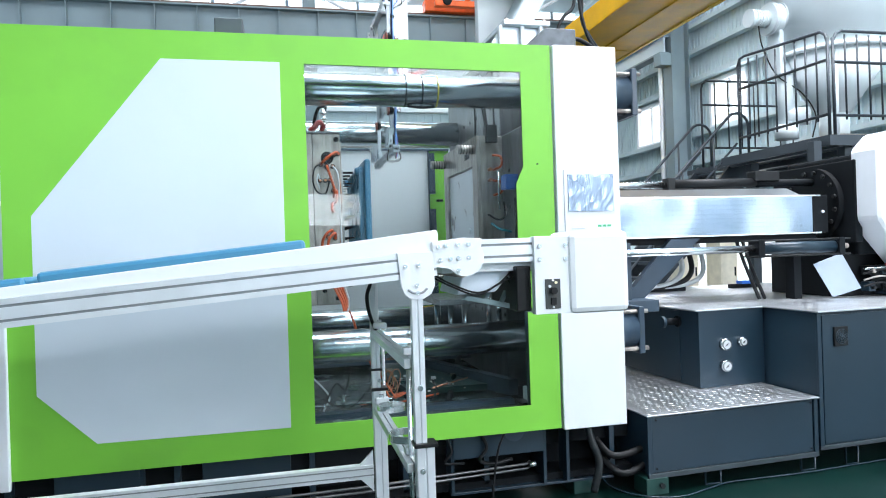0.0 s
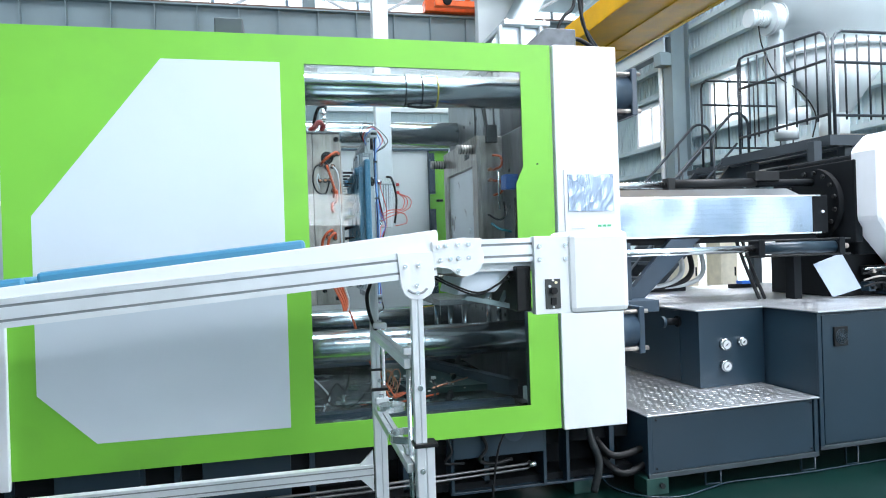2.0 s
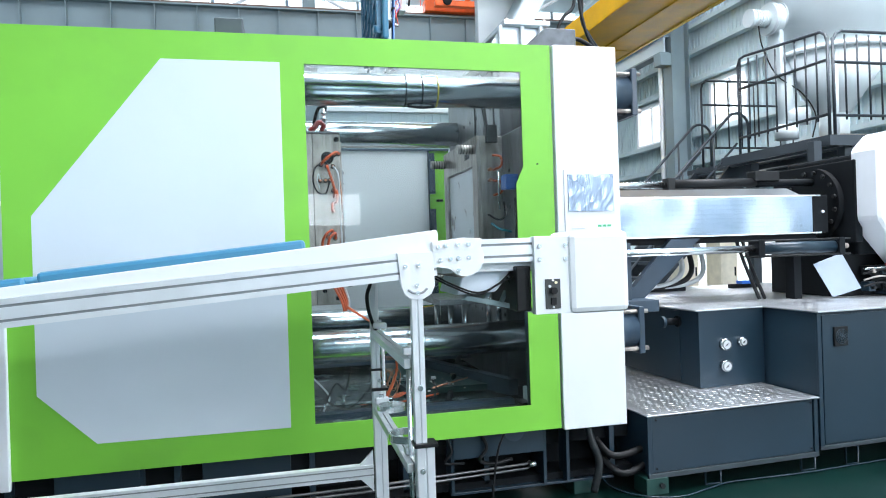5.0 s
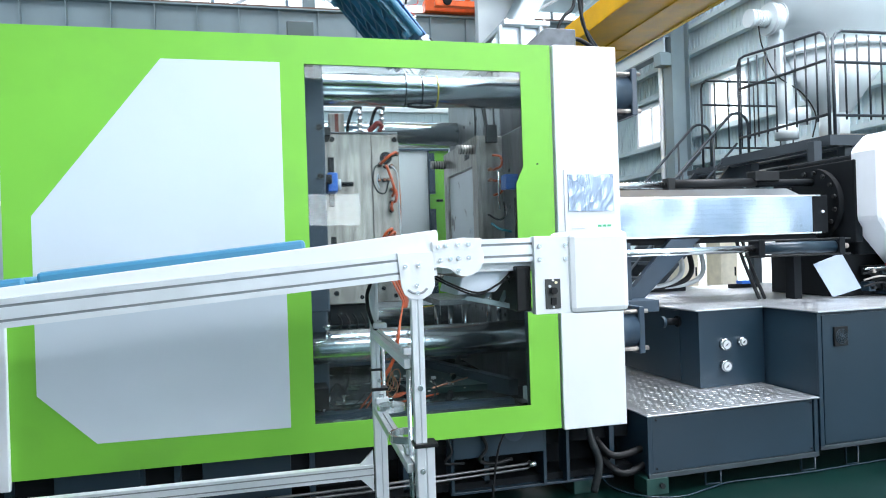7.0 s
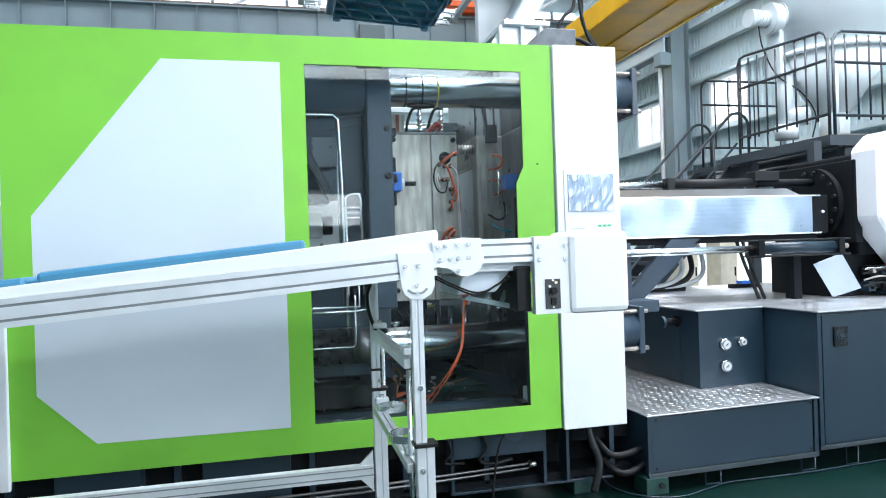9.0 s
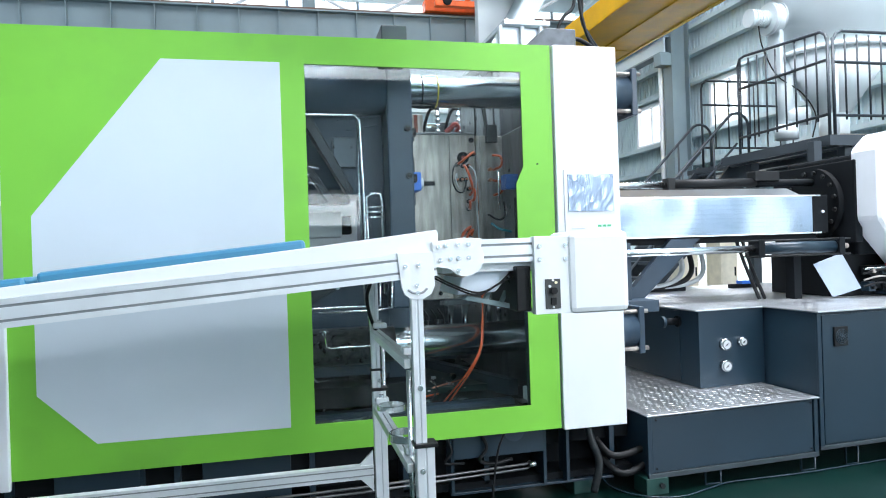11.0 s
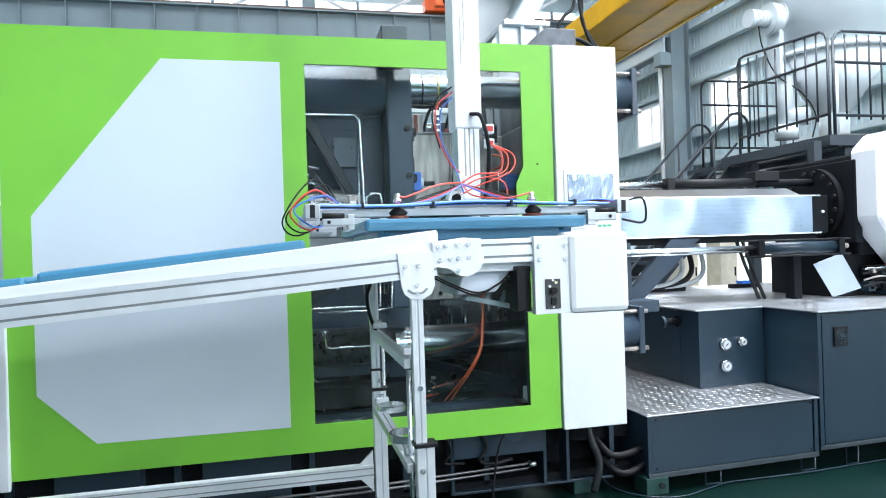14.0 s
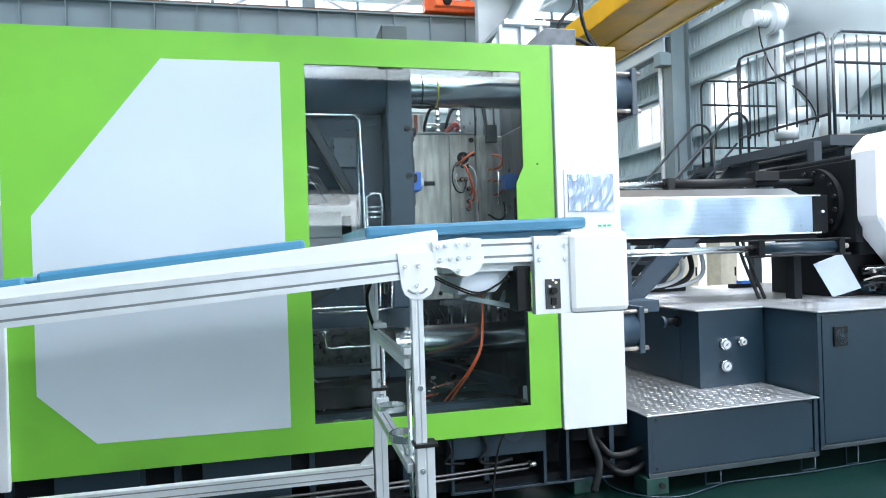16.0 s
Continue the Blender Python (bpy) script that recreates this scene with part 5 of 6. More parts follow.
    tube_part("cable", [(5.15, 6.42, 3.85), (5.18, 6.4, 3.6), (5.35, 6.4, 3.3), (5.62, 6.35, 3.1), (5.75, 6.3, 2.85), (5.7, 6.3, 2.6)], 0.008, BLACK, b)


base_cabinets()
injection_unit()
walkway()


# ---------------------------------------------------------------- conveyor
YF, YB = 2.10, 3.06


def profile(bm, slots, p, q, w, h, n=2):
    """Slotted extrusion between two points along x/z, w deep (y) and h high, with n slots on its sides."""
    p, q = Vector(p), Vector(q)
    d = q - p
    m = Matrix.Translation(p) @ Matrix.Rotation(-math.atan2(d.z, d.x), 4, "Y")
    s, side = h / n, []
    for i in range(n):
        c = -h / 2 + (i + 0.5) * s
        side += [(w / 2, c - 0.004), (w / 2 - 0.008, c - 0.004), (w / 2 - 0.008, c + 0.004), (w / 2, c + 0.004)]
    right = [(w / 2, -h / 2)] + side + [(w / 2, h / 2)]
    t = bmesh.new()
    mesh_plate(t, right + [(-y, z) for y, z in right[::-1]], "x", 0, d.length)
    merge(bm, t, m)
    for i in range(n):
        c = -h / 2 + (i + 0.5) * s
        for k in (-1, 1):
            mesh_box(slots, 0.001, d.length - 0.001, k * (w / 2 - 0.007) - 0.0008, k * (w / 2 - 0.007) + 0.0008, c - 0.0038, c + 0.0038, 0, m)


def upright(bm, x, y, z0, z1, w, d):
    """A slotted post."""
    for sx in (-1, 1):
        for sy in (-1, 1):
            mesh_box(bm, x + sx * w / 4 - w / 4 + 0.0025, x + sx * w / 4 + w / 4 - 0.0025, y + sy * d / 4 - d / 4 + 0.0025, y + sy * d / 4 + d / 4 - 0.0025, z0, z1, 0.0015)
    mesh_box(bm, x - w / 2 + 0.008, x + w / 2 - 0.008, y - d / 2 + 0.008, y + d / 2 - 0.008, z0, z1)


def bolt(x, y, z, parent, r=0.0068):
    bm = bmesh.new()
    mesh_rod(bm, (x, y - 0.006, z), (x, y, z), r, 12)
    mesh_rod(bm, (x, y - 0.0075, z), (x, y - 0.006, z), r * 0.55, 6)
    part("bolt", bm, CHROME, parent)


def conveyor():
    c = thing("conveyor", "white aluminium-profile belt conveyor with an inclined and a level section", "conveyor")
    for y in (YF + 0.02, YB - 0.02):
        bm, sl = bmesh.new(), bmesh.new()
        profile(bm, sl, (-1.9, y, 1.271), (0.47, y, 1.4575), 0.04, 0.082)
        s = part("side_profile", bm, ALU, c, "slotted aluminium side profile")
        part("slot", sl, SLOT, s)
        bm, sl = bmesh.new(), bmesh.new()
        profile(bm, sl, (0.47, y, 1.487), (0.93, y, 1.491), 0.04, 0.078)
        s = part("level_profile", bm, ALU, c, "slotted aluminium side profile")
        part("slot", sl, SLOT, s)
    # white belt guards standing over the profiles
    for y in (YF + 0.004, YB - 0.034):
        bm = bmesh.new()
        mesh_plate(bm, [(-1.9, 1.315), (-0.77, 1.4015), (0.1, 1.470), (0.479, 1.499), (0.479, 1.553), (0.473, 1.562), (0.1, 1.520), (-0.767, 1.433), (-1.9, 1.328)], "y", y, y + 0.03, 0.001)
        part("belt_guide", bm, POWDER, c, "white belt edge guide")
    bm = bmesh.new()
    mesh_plate(bm, [(-1.9, 1.272), (-0.77, 1.361), (0.1, 1.444), (0.479, 1.486), (1.09, 1.494), (1.09, 1.488), (0.479, 1.480), (0.1, 1.438), (-0.77, 1.355), (-1.9, 1.266)], "y", YF + 0.04, YB - 0.04)
    part("belt", bm, BELT, c, "white conveyor belt")
    bm = bmesh.new()
    mesh_plate(bm, [(0.5, 1.42), (1.0, 1.42), (1.0, 1.45), (0.5, 1.45)], "y", YF + 0.05, YB - 0.05)
    part("slider_bed", bm, ALU, c)
    # joint plate with bolts
    bm = bmesh.new()
    arc = [(0.565 + 0.062 * math.cos(a), 1.472 + 0.062 * math.sin(a)) for a in [radians(u) for u in range(-120, 31, 15)]]
    mesh_plate(bm, [(0.456, 1.524), (0.46, 1.445), (0.51, 1.437)] + arc + [(0.62, 1.53), (0.56, 1.535)], "y", YF - 0.008, YF - 0.001, 0.001)
    jp = part("joint_plate", bm, POWDER, c, "white bolted joint plate")
    for x, z in ((0.477, 1.508), (0.5, 1.511), (0.541, 1.513), (0.575, 1.513), (0.482, 1.465), (0.515, 1.468), (0.542, 1.47), (0.575, 1.47), (0.54, 1.43)):
        bolt(x, YF - 0.008, z, jp)
    # pivot plate at the leg
    bm = bmesh.new()
    mesh_plate(bm, [(0.343, 1.493), (0.459, 1.493), (0.462, 1.385), (0.45, 1.36), (0.425, 1.345), (0.385, 1.345), (0.364, 1.36), (0.355, 1.385)], "y", YF - 0.008, YF - 0.001, 0.001)
    pp = part("pivot_plate", bm, POWDER, c, "white pivot plate at the leg")
    for x, z in ((0.368, 1.449), (0.41, 1.452), (0.403, 1.388), (0.406, 1.364)):
        bolt(x, YF - 0.008, z, pp)
    bm = bmesh.new()
    mesh_tube(bm, [(0.375, YF - 0.0085, 1.375), (0.39, YF - 0.0085, 1.366), (0.406, YF - 0.0085, 1.363), (0.422, YF - 0.0085, 1.366), (0.437, YF - 0.0085, 1.378)], 0.004, 6)
    part("arc_slot", bm, SLOT, pp)
    rod_part("nose_roller", (0.563, YF + 0.03, 1.435), (0.563, YB - 0.03, 1.435), 0.03, STEEL, c, 24)
    # drive end
    bm = bmesh.new()
    mesh_box(bm, 0.797, 0.93, YF - 0.012, YF + 0.02, 1.275, 1.532, 0.002)
    ep = part("end_plate", bm, POWDER, c)
    for x in (0.815, 0.905):
        for z in (1.50, 1.455):
            bolt(x, YF - 0.012, z, ep)
    bm = bmesh.new()
    mesh_box(bm, 0.915, 1.132, YF - 0.026, YF + 0.16, 1.272, 1.545, 0.02)
    part("motor_box", bm, POWDER, c, "white motor housing")
    cp = box_part("control_plate", (0.832, 0.884, YF - 0.016, YF - 0.0115, 1.292, 1.39), mat("switch_plate", (0.05, 0.055, 0.055), 0.4), c, label="black speed control plate")
    rod_part("knob", (0.857, YF - 0.032, 1.352), (0.857, YF - 0.016, 1.352), 0.011, BLACK, cp, 20)
    rod_part("indicator", (0.868, YF - 0.02, 1.378), (0.868, YF - 0.016, 1.378), 0.005, mat("cream_lamp", (0.8, 0.75, 0.5), 0.4), cp, 10)
    rod_part("indicator", (0.846, YF - 0.02, 1.366), (0.846, YF - 0.016, 1.366), 0.005, WHITE, cp, 10)
    box_part("rocker_switch", (0.849, 0.868, YF - 0.022, YF - 0.016, 1.305, 1.33), BLACK, cp, 0.002)
    for z in (1.297, 1.386):
        rod_part("screw", (0.858, YF - 0.019, z), (0.858, YF - 0.016, z), 0.004, WHITE, cp, 8)
    rod_part("drive_roller", (1.06, YF + 0.05, 1.49), (1.06, YB - 0.03, 1.49), 0.04, STEEL, c, 24)
    bm = bmesh.new()
    mesh_plate(bm, [(0.58, 1.328), (0.83, 1.27), (0.83, 1.288), (0.60, 1.34)], "y", YF + 0.10, YF + 0.13)
    br = mat("bracket_grey", (0.20, 0.27, 0.28), 0.45, 0.4)
    part("motor_bracket", bm, br, c, "grey ladder bracket under the motor")
    for x in (0.66, 0.72, 0.77):
        bm = bmesh.new()
        mesh_plate(bm, [(x, 1.315 - 0.25 * (x - 0.66)), (x + 0.012, 1.312 - 0.25 * (x - 0.66)), (x + 0.05, 1.37), (x + 0.038, 1.375)], "y", YF + 0.14, YF + 0.16)
        part("bracket_strut", bm, br, c)
    box_part("cable_compartment", (0.745, 0.796, YF + 0.02, YF + 0.3, 1.285, 1.435), BLACK, c, 0.004, "black cable compartment beside the drive")
    bm = bmesh.new()
    mesh_plate(bm, [(0.555, 1.345), (0.69, 1.35), (0.735, 1.40), (0.745, 1.44), (0.585, 1.44)], "y", YF + 0.08, YF + 0.34, 0.004)
    part("gear_motor", bm, mat("pale_blue_shell", (0.70, 0.78, 0.86), 0.4), c, "pale blue gear motor")
    for s in (0.0, 0.025):
        tube_part("cable", [(0.47, YF + 0.07, 1.42 - 0.4 * s), (0.53, YF + 0.06, 1.385 - 0.3 * s), (0.62, YF + 0.06, 1.352 - 0.3 * s), (0.69, YF + 0.06, 1.375), (0.75, YF + 0.06, 1.42 - 0.8 * s), (0.83, YF + 0.1, 1.42)], 0.0032, BLACK, c)
    for k in range(6):
        u = 0.02 * k
        tube_part("cable", [(0.74, YF + 0.1, 1.42 - u * 0.3), (0.77, YF + 0.07, 1.44 - u), (0.80, YF + 0.08, 1.40 - u), (0.83, YF + 0.12, 1.36 - u * 0.5)], 0.0035, BLACK if k % 3 else CLEAR, c)
    # legs
    for y, x in ((YF + 0.02, 0.405), (YB - 0.02, 0.385)):
        bm = bmesh.new()
        upright(bm, x, y, 0.72, 1.40, 0.042, 0.04)
        part("upper_leg", bm, ALU, c)
        bm = bmesh.new()
        upright(bm, x + 0.012, y, 0.0, 0.88, 0.062, 0.05)
        part("lower_leg", bm, ALU, c)
        box_part("leg_cap", (x - 0.025, x + 0.05, y - 0.032, y + 0.032, 0.875, 0.888), BLACK, c, 0.002)
        dx = 0.05 if y > 2.5 else -0.015
        rod_part("adjuster", (x + dx, y + 0.1, 0.45), (x + dx, y + 0.1, 1.1), 0.008, CHROME, c, 12)
    for z in (1.135, 0.80):
        for dx in (-0.012, 0.012):
            bm = bmesh.new()
            mesh_box(bm, 0.385 + dx - 0.01, 0.385 + dx + 0.01, YF + 0.04, YB - 0.04, z - 0.015, z + 0.015, 0.002)
            part("cross_rail", bm, ALU, c)
    for x, y, z in ((0.43, 2.90, 0.825), (0.392, 2.30, 0.862)):
        bm = bmesh.new()
        mesh_frame(bm, [(x + 0.062 * math.cos(u), y + 0.066 * math.sin(u)) for u in [2 * math.pi * i / 24 for i in range(24)]],
                   [(x + 0.054 * math.cos(u), y + 0.058 * math.sin(u)) for u in [2 * math.pi * i / 24 for i in range(24)]], "z", z - 0.012, z + 0.012)
        part("clamp_ring", bm, CHROME, c)
    for x, y, z in ((0.405, YF - 0.0005, 1.063), (0.405, YF - 0.0005, 0.80), (0.398, YB - 0.041, 1.10), (0.398, YB - 0.041, 0.92), (0.398, YB - 0.041, 0.83)):
        bolt(x, y, z, c, 0.009)
    for y, z in ((YF + 0.12, 1.155), (YB - 0.08, 1.16), (YF + 0.14, 0.82), (YB - 0.08, 0.83)):
        k = box_part("rail_bracket", (0.372, 0.43, y - 0.02, y + 0.02, z, z + 0.022), ALU, c, 0.003)
        rod_part("bracket_bolt", (0.40, y, z + 0.02), (0.40, y, z + 0.036), 0.012, CHROME, k, 6)
    box_part("cable_tie", (0.36, 0.412, YB - 0.046, YB + 0.006, 0.965, 0.975), BLACK, c)
    bm, sl = bmesh.new(), bmesh.new()
    profile(bm, sl, (-1.6, YB - 0.02, 0.515), (0.36, YB - 0.02, 0.515), 0.04, 0.06)
    s = part("long_rail", bm, ALU, c)
    part("slot", sl, SLOT, s)
    for sz, z in ((1, 0.545), (-1, 0.485)):
        bm = bmesh.new()
        mesh_plate(bm, [(0.30, z), (0.36, z), (0.36, z + 0.06 * sz)], "y", YB - 0.03, YB - 0.01)
        part("corner_bracket", bm, ALU, c)
    tube_part("cable", [(0.37, YB - 0.06, 1.36), (0.35, YB - 0.07, 1.3), (0.36, YB - 0.07, 1.22), (0.39, YB - 0.06, 1.14)], 0.008, BLACK, c)
    for y in (YF + 0.02, YB - 0.02):
        bm = bmesh.new()
        upright(bm, -1.55, y, 0.0, 1.2, 0.062, 0.05)
        part("lower_leg", bm, ALU, c)


PAL_L, PAL_W = 0.76, 0.92


def pallet(name, label):
    """A rectangular moulded tray, top face at z = 0, ribs below; centre at the origin."""
    t = thing(name, label, "plastic tray", "moulded trays")
    L, W = PAL_L / 2, PAL_W / 2
    bm = bmesh.new()
    mesh_box(bm, -L, L, -W, W, -0.040, 0, 0.012)
    part("deck", bm, BLUE, t)
    bm = bmesh.new()
    for sx in (-1, 1):
        mesh_box(bm, sx * (L - 0.05) - 0.004, sx * (L - 0.05) + 0.004, -W + 0.05, W - 0.05, -0.072, -0.038, 0.002)
        mesh_box(bm, -L + 0.05, L - 0.05, sx * (W - 0.05) - 0.004, sx * (W - 0.05) + 0.004, -0.072, -0.038, 0.002)
    part("skirt", bm, TEAL, t)
    bm = bmesh.new()
    rows = [-0.36, -0.22, -0.075, 0.075, 0.22, 0.36]
    for y in rows:
        mesh_box(bm, -L + 0.05, L - 0.05, y - 0.005, y + 0.005, -0.070, -0.038)
    for j, (y0, y1) in enumerate(zip([-W + 0.05] + rows, rows + [W - 0.05])):
        for i in range(5):
            x = -0.30 + 0.16 * i + 0.08 * (j % 2) - 0.06
            d = 0.07 if x + 0.07 < L - 0.05 else 0.0
            w = Vector((d, y1 - y0, 0))
            m = Matrix.Translation((max(x, -L + 0.055), y0, 0)) @ Matrix.Rotation(math.atan2(w.y, w.x), 4, "Z")
            mesh_box(bm, 0, w.length, -0.005, 0.005, -0.068, -0.038, 0.0, m)
    part("rib", bm, TEAL, t, "diagonal stiffening ribs")
    for sx in (-1, 1):
        for sy in (-1, 1):
            bm = bmesh.new()
            mesh_rod(bm, (sx * (L - 0.075), sy * (W - 0.075), -0.094), (sx * (L - 0.075), sy * (W - 0.075), -0.04), 0.026, 18, 0.032)
            part("foot", bm, TEAL, t)
    return t


conveyor()
TRAY = pallet("moulded_tray", "blue moulded plastic tray with ribbed dark underside carried by the robot")
for cx, cz, tilt in ((-0.315, 1.507, -5.6), (-1.10, 1.426, -4.9)):
    t = copy_thing(TRAY, pose(cx, 2.6, cz, 0, tilt, 0))
    tagged(t, "blue moulded plastic tray lying on the inclined belt")


# ---------------------------------------------------------------- take-out robot
def robot_frame():
    p = thing("robot_pedestal", "white and bare metal robot pedestal on the fixed platen", "robot base")
    mat("bare_sheet", (0.55, 0.60, 0.63), 0.35, 0.4)
    grey = mat("pedestal_paint", (0.50, 0.56, 0.60), 0.45, var=0.05)
    for y in (4.5, 5.0):
        bm = bmesh.new()
        mesh_plate(bm, [(1.34, 2.76), (1.93, 2.76), (1.86, 3.045), (1.53, 3.045)], "y", y, y + 0.03, 0.003)
        part("gusset", bm, MATS["bare_sheet"], p)
    box_part("base_plate", (1.32, 1.96, 4.4, 5.1, 2.752, 2.78), MATS["bare_sheet"], p, 0.003)
    box_part("top_plate", (1.53, 1.87, 4.44, 5.08, 3.045, 3.078), MATS["bare_sheet"], p, 0.003)
    for x in (1.5, 1.66, 1.80):
        box_part("rib", (x, x + 0.022, 4.46, 4.5, 2.78, 3.045), POWDER, p, 0.002)
    for x, z in ((1.56, 3.085), (1.84, 3.085)):
        rod_part("bolt", (x, 4.48, z - 0.01), (x, 4.48, z + 0.012), 0.014, STEEL, p, 8)
    bm = bmesh.new()
    mesh_plate(bm, [(1.61, 3.078), (1.775, 3.078), (2.085, 3.6), (1.91, 3.6)], "y", 4.55, 5.0, 0.01)
    part("column", bm, grey, p)
    box_part("rear_column", (1.515, 1.95, 5.02, 5.1, 2.78, 3.6), POWDER, p, 0.006)
    b = thing("robot_beam", "white traverse beam of the take-out robot", "robot beam")
    box_part("beam", (0.98, 1.2, 1.9, 5.6, 4.3, 4.6), POWDER, b, 0.01)
    box_part("bridge", (1.2, 2.1, 4.5, 5.1, 3.6, 4.6), POWDER, b, 0.01)


def robot_cables():
    w = thing("robot_cables", "black cables hanging from the robot bridge behind the guard", "cable")
    for k, pts in enumerate((((2.14, 4.6, 3.62), (2.17, 4.6, 3.3), (2.19, 4.6, 3.17), (2.23, 4.6, 3.04), (2.3, 4.6, 2.93)),
                             ((2.17, 4.62, 3.62), (2.2, 4.62, 3.3), (2.2, 4.62, 3.15), (2.27, 4.62, 3.02), (2.35, 4.62, 2.92)),
                             ((2.12, 4.58, 3.62), (2.12, 4.58, 3.27), (2.04, 4.58, 3.17), (1.99, 4.58, 3.08), (1.95, 4.58, 2.9)))):
        tube_part("cable", pts, 0.013, BLACK, w)
    tube_part("cable", [(1.95, 4.58, 2.93), (2.1, 4.57, 3.0), (2.2, 4.58, 2.98), (2.3, 4.6, 2.93)], 0.016, BLACK, w)
    box_part("terminal_box", (1.94, 2.38, 4.5, 4.7, 2.7, 2.92), DARK, w, 0.006)


robot_cables()


def robot_arm():
    """Origin at the flip axis; the gripper hangs on it as a keyed part, level in its own space."""
    a = thing("takeout_robot", "white vertical take-out robot arm with coloured air hoses", "robot arm")
    bm = bmesh.new()
    mesh_box(bm, 0.008, 0.118, -0.055, 0.055, 0.275, 3.1, 0.006)
    part("outer_arm", bm, POWDER, a)
    for z in (0.55, 0.62):
        box_part("cover_strip", (0.03 + (z - 0.5) * 0.2, 0.038 + (z - 0.5) * 0.2, -0.06, -0.054, z - 0.02, z + 0.16), ALU, a)
    bm = bmesh.new()
    mesh_box(bm, 0.018, 0.108, -0.045, 0.045, 0.06, 0.28, 0.004)
    part("inner_arm", bm, ALU, a)
    for x in (0.045, 0.063, 0.081):
        box_part("slot", (x, x + 0.006, -0.0465, -0.044, 0.07, 0.275), SLOT, a)
    bm = bmesh.new()
    mesh_box(bm, 0.03, 0.105, -0.05, 0.05, -0.03, 0.09, 0.008)
    part("wrist", bm, POWDER, a)
    rod_part("flip_shaft", (0.0, -0.07, 0.0), (0.0, 0.07, 0.0), 0.03, CHROME, a, 24)
    rod_part("flip_ring", (0.0, -0.074, 0.0), (0.0, -0.07, 0.0), 0.018, DARK, a, 16)
    box_part("flip_arm", (0.0, 0.06, -0.045, 0.045, -0.02, 0.02), POWDER, a, 0.006)
    for z in (0.275, 0.218):
        v = box_part("vacuum_switch", (0.132, 0.168, -0.05, -0.02, z - 0.018, z + 0.018), WHITE, a, 0.003, "white vacuum switch with red face")
        box_part("display", (0.138, 0.162, -0.053, -0.05, z - 0.011, z + 0.009), RED, v)
    tube_part("hose", [(0.072, -0.056, 0.33), (0.1, -0.1, 0.31), (0.13, -0.09, 0.2), (0.132, -0.07, 0.1), (0.12, -0.06, 0.0)], 0.008, BLACK, a)
    tube_part("hose", [(0.005, -0.03, 0.42), (-0.06, -0.05, 0.36), (-0.07, -0.06, 0.26), (-0.02, -0.06, 0.14), (0.02, -0.06, 0.1)], 0.0029, RED, a)
    tube_part("hose", [(0.005, -0.03, 0.4), (-0.045, -0.04, 0.34), (-0.045, -0.05, 0.22), (0.0, -0.06, 0.12), (0.03, -0.07, 0.02)], 0.0029, TUBEBLUE, a)
    tube_part("hose", [(0.005, -0.03, 0.44), (-0.05, -0.02, 0.4), (-0.075, -0.02, 0.32), (-0.05, -0.03, 0.2)], 0.0029, BLACK, a)
    for s in (0, 0.02, 0.045):
        tube_part("hose", [(0.15, -0.05, 0.215), (0.19 + s, -0.07, 0.17), (0.17 + s, -0.09, 0.1), (0.08, -0.1, 0.09 - s), (0.02, -0.1, 0.06 - s)], 0.0029, AIRRED, a)
    tube_part("hose", [(0.13, -0.06, 0.08), (0.19, -0.08, 0.06), (0.2, -0.08, 0.0), (0.12, -0.08, -0.02)], 0.0029, AIRRED, a)

    g = thing("gripper", "aluminium gripper frame with suction cups and air hoses", "", at=pose(0, 0, 0))
    g.parent = a
    for y in (-0.3, 0.3):
        bm = bmesh.new()
        mesh_box(bm, -0.58, 0.50, y - 0.013, y + 0.013, -0.078, -0.052, 0.002)
        part("long_bar", bm, GRIP, g)
    for x in (-0.565, 0.50):
        bm = bmesh.new()
        mesh_box(bm, x - 0.018, x + 0.018, -0.44, 0.44, -0.085, -0.049, 0.002)
        part("cross_bar", bm, GRIP, g)
        for y in (-0.44, -0.3, 0.3, 0.44):
            s = 1 if x < 0 else -1
            bm = bmesh.new()
            mesh_box(bm, x - 0.024, x + 0.024, y - 0.014, y + 0.014, -0.088, -0.04, 0.003)
            mesh_box(bm, x + s * 0.03, x + s * 0.13, y - 0.01, y + 0.01, -0.110, -0.088, 0.003)
            mesh_box(bm, x + s * 0.108, x + s * 0.13, y - 0.009, y + 0.009, -0.125, -0.075, 0.003)
            clip = part("clip", bm, GRIP, g)
            box_part("clip_slot", (x - 0.008, x + 0.008, y - 0.0155, y - 0.0135, -0.084, -0.044), BLACK, clip)
            rod_part("clip_screw", (x + s * 0.05, y - 0.013, -0.099), (x + s * 0.05, y - 0.009, -0.099), 0.006, BLACK, clip, 8)
            rod_part("clip_cylinder", (x + s * 0.03, y, -0.078), (x + s * 0.10, y, -0.078), 0.009, CHROME if y > 0 else BLACK, clip, 10)
    box_part("centre_plate", (-0.13, 0.16, -0.3, 0.3, -0.052, -0.042), mat("grey_plate", (0.30, 0.33, 0.34), 0.4, 0.5), g)
    box_part("hinge_block", (-0.04, 0.1, -0.06, 0.06, -0.042, 0.0), GRIP, g, 0.003)
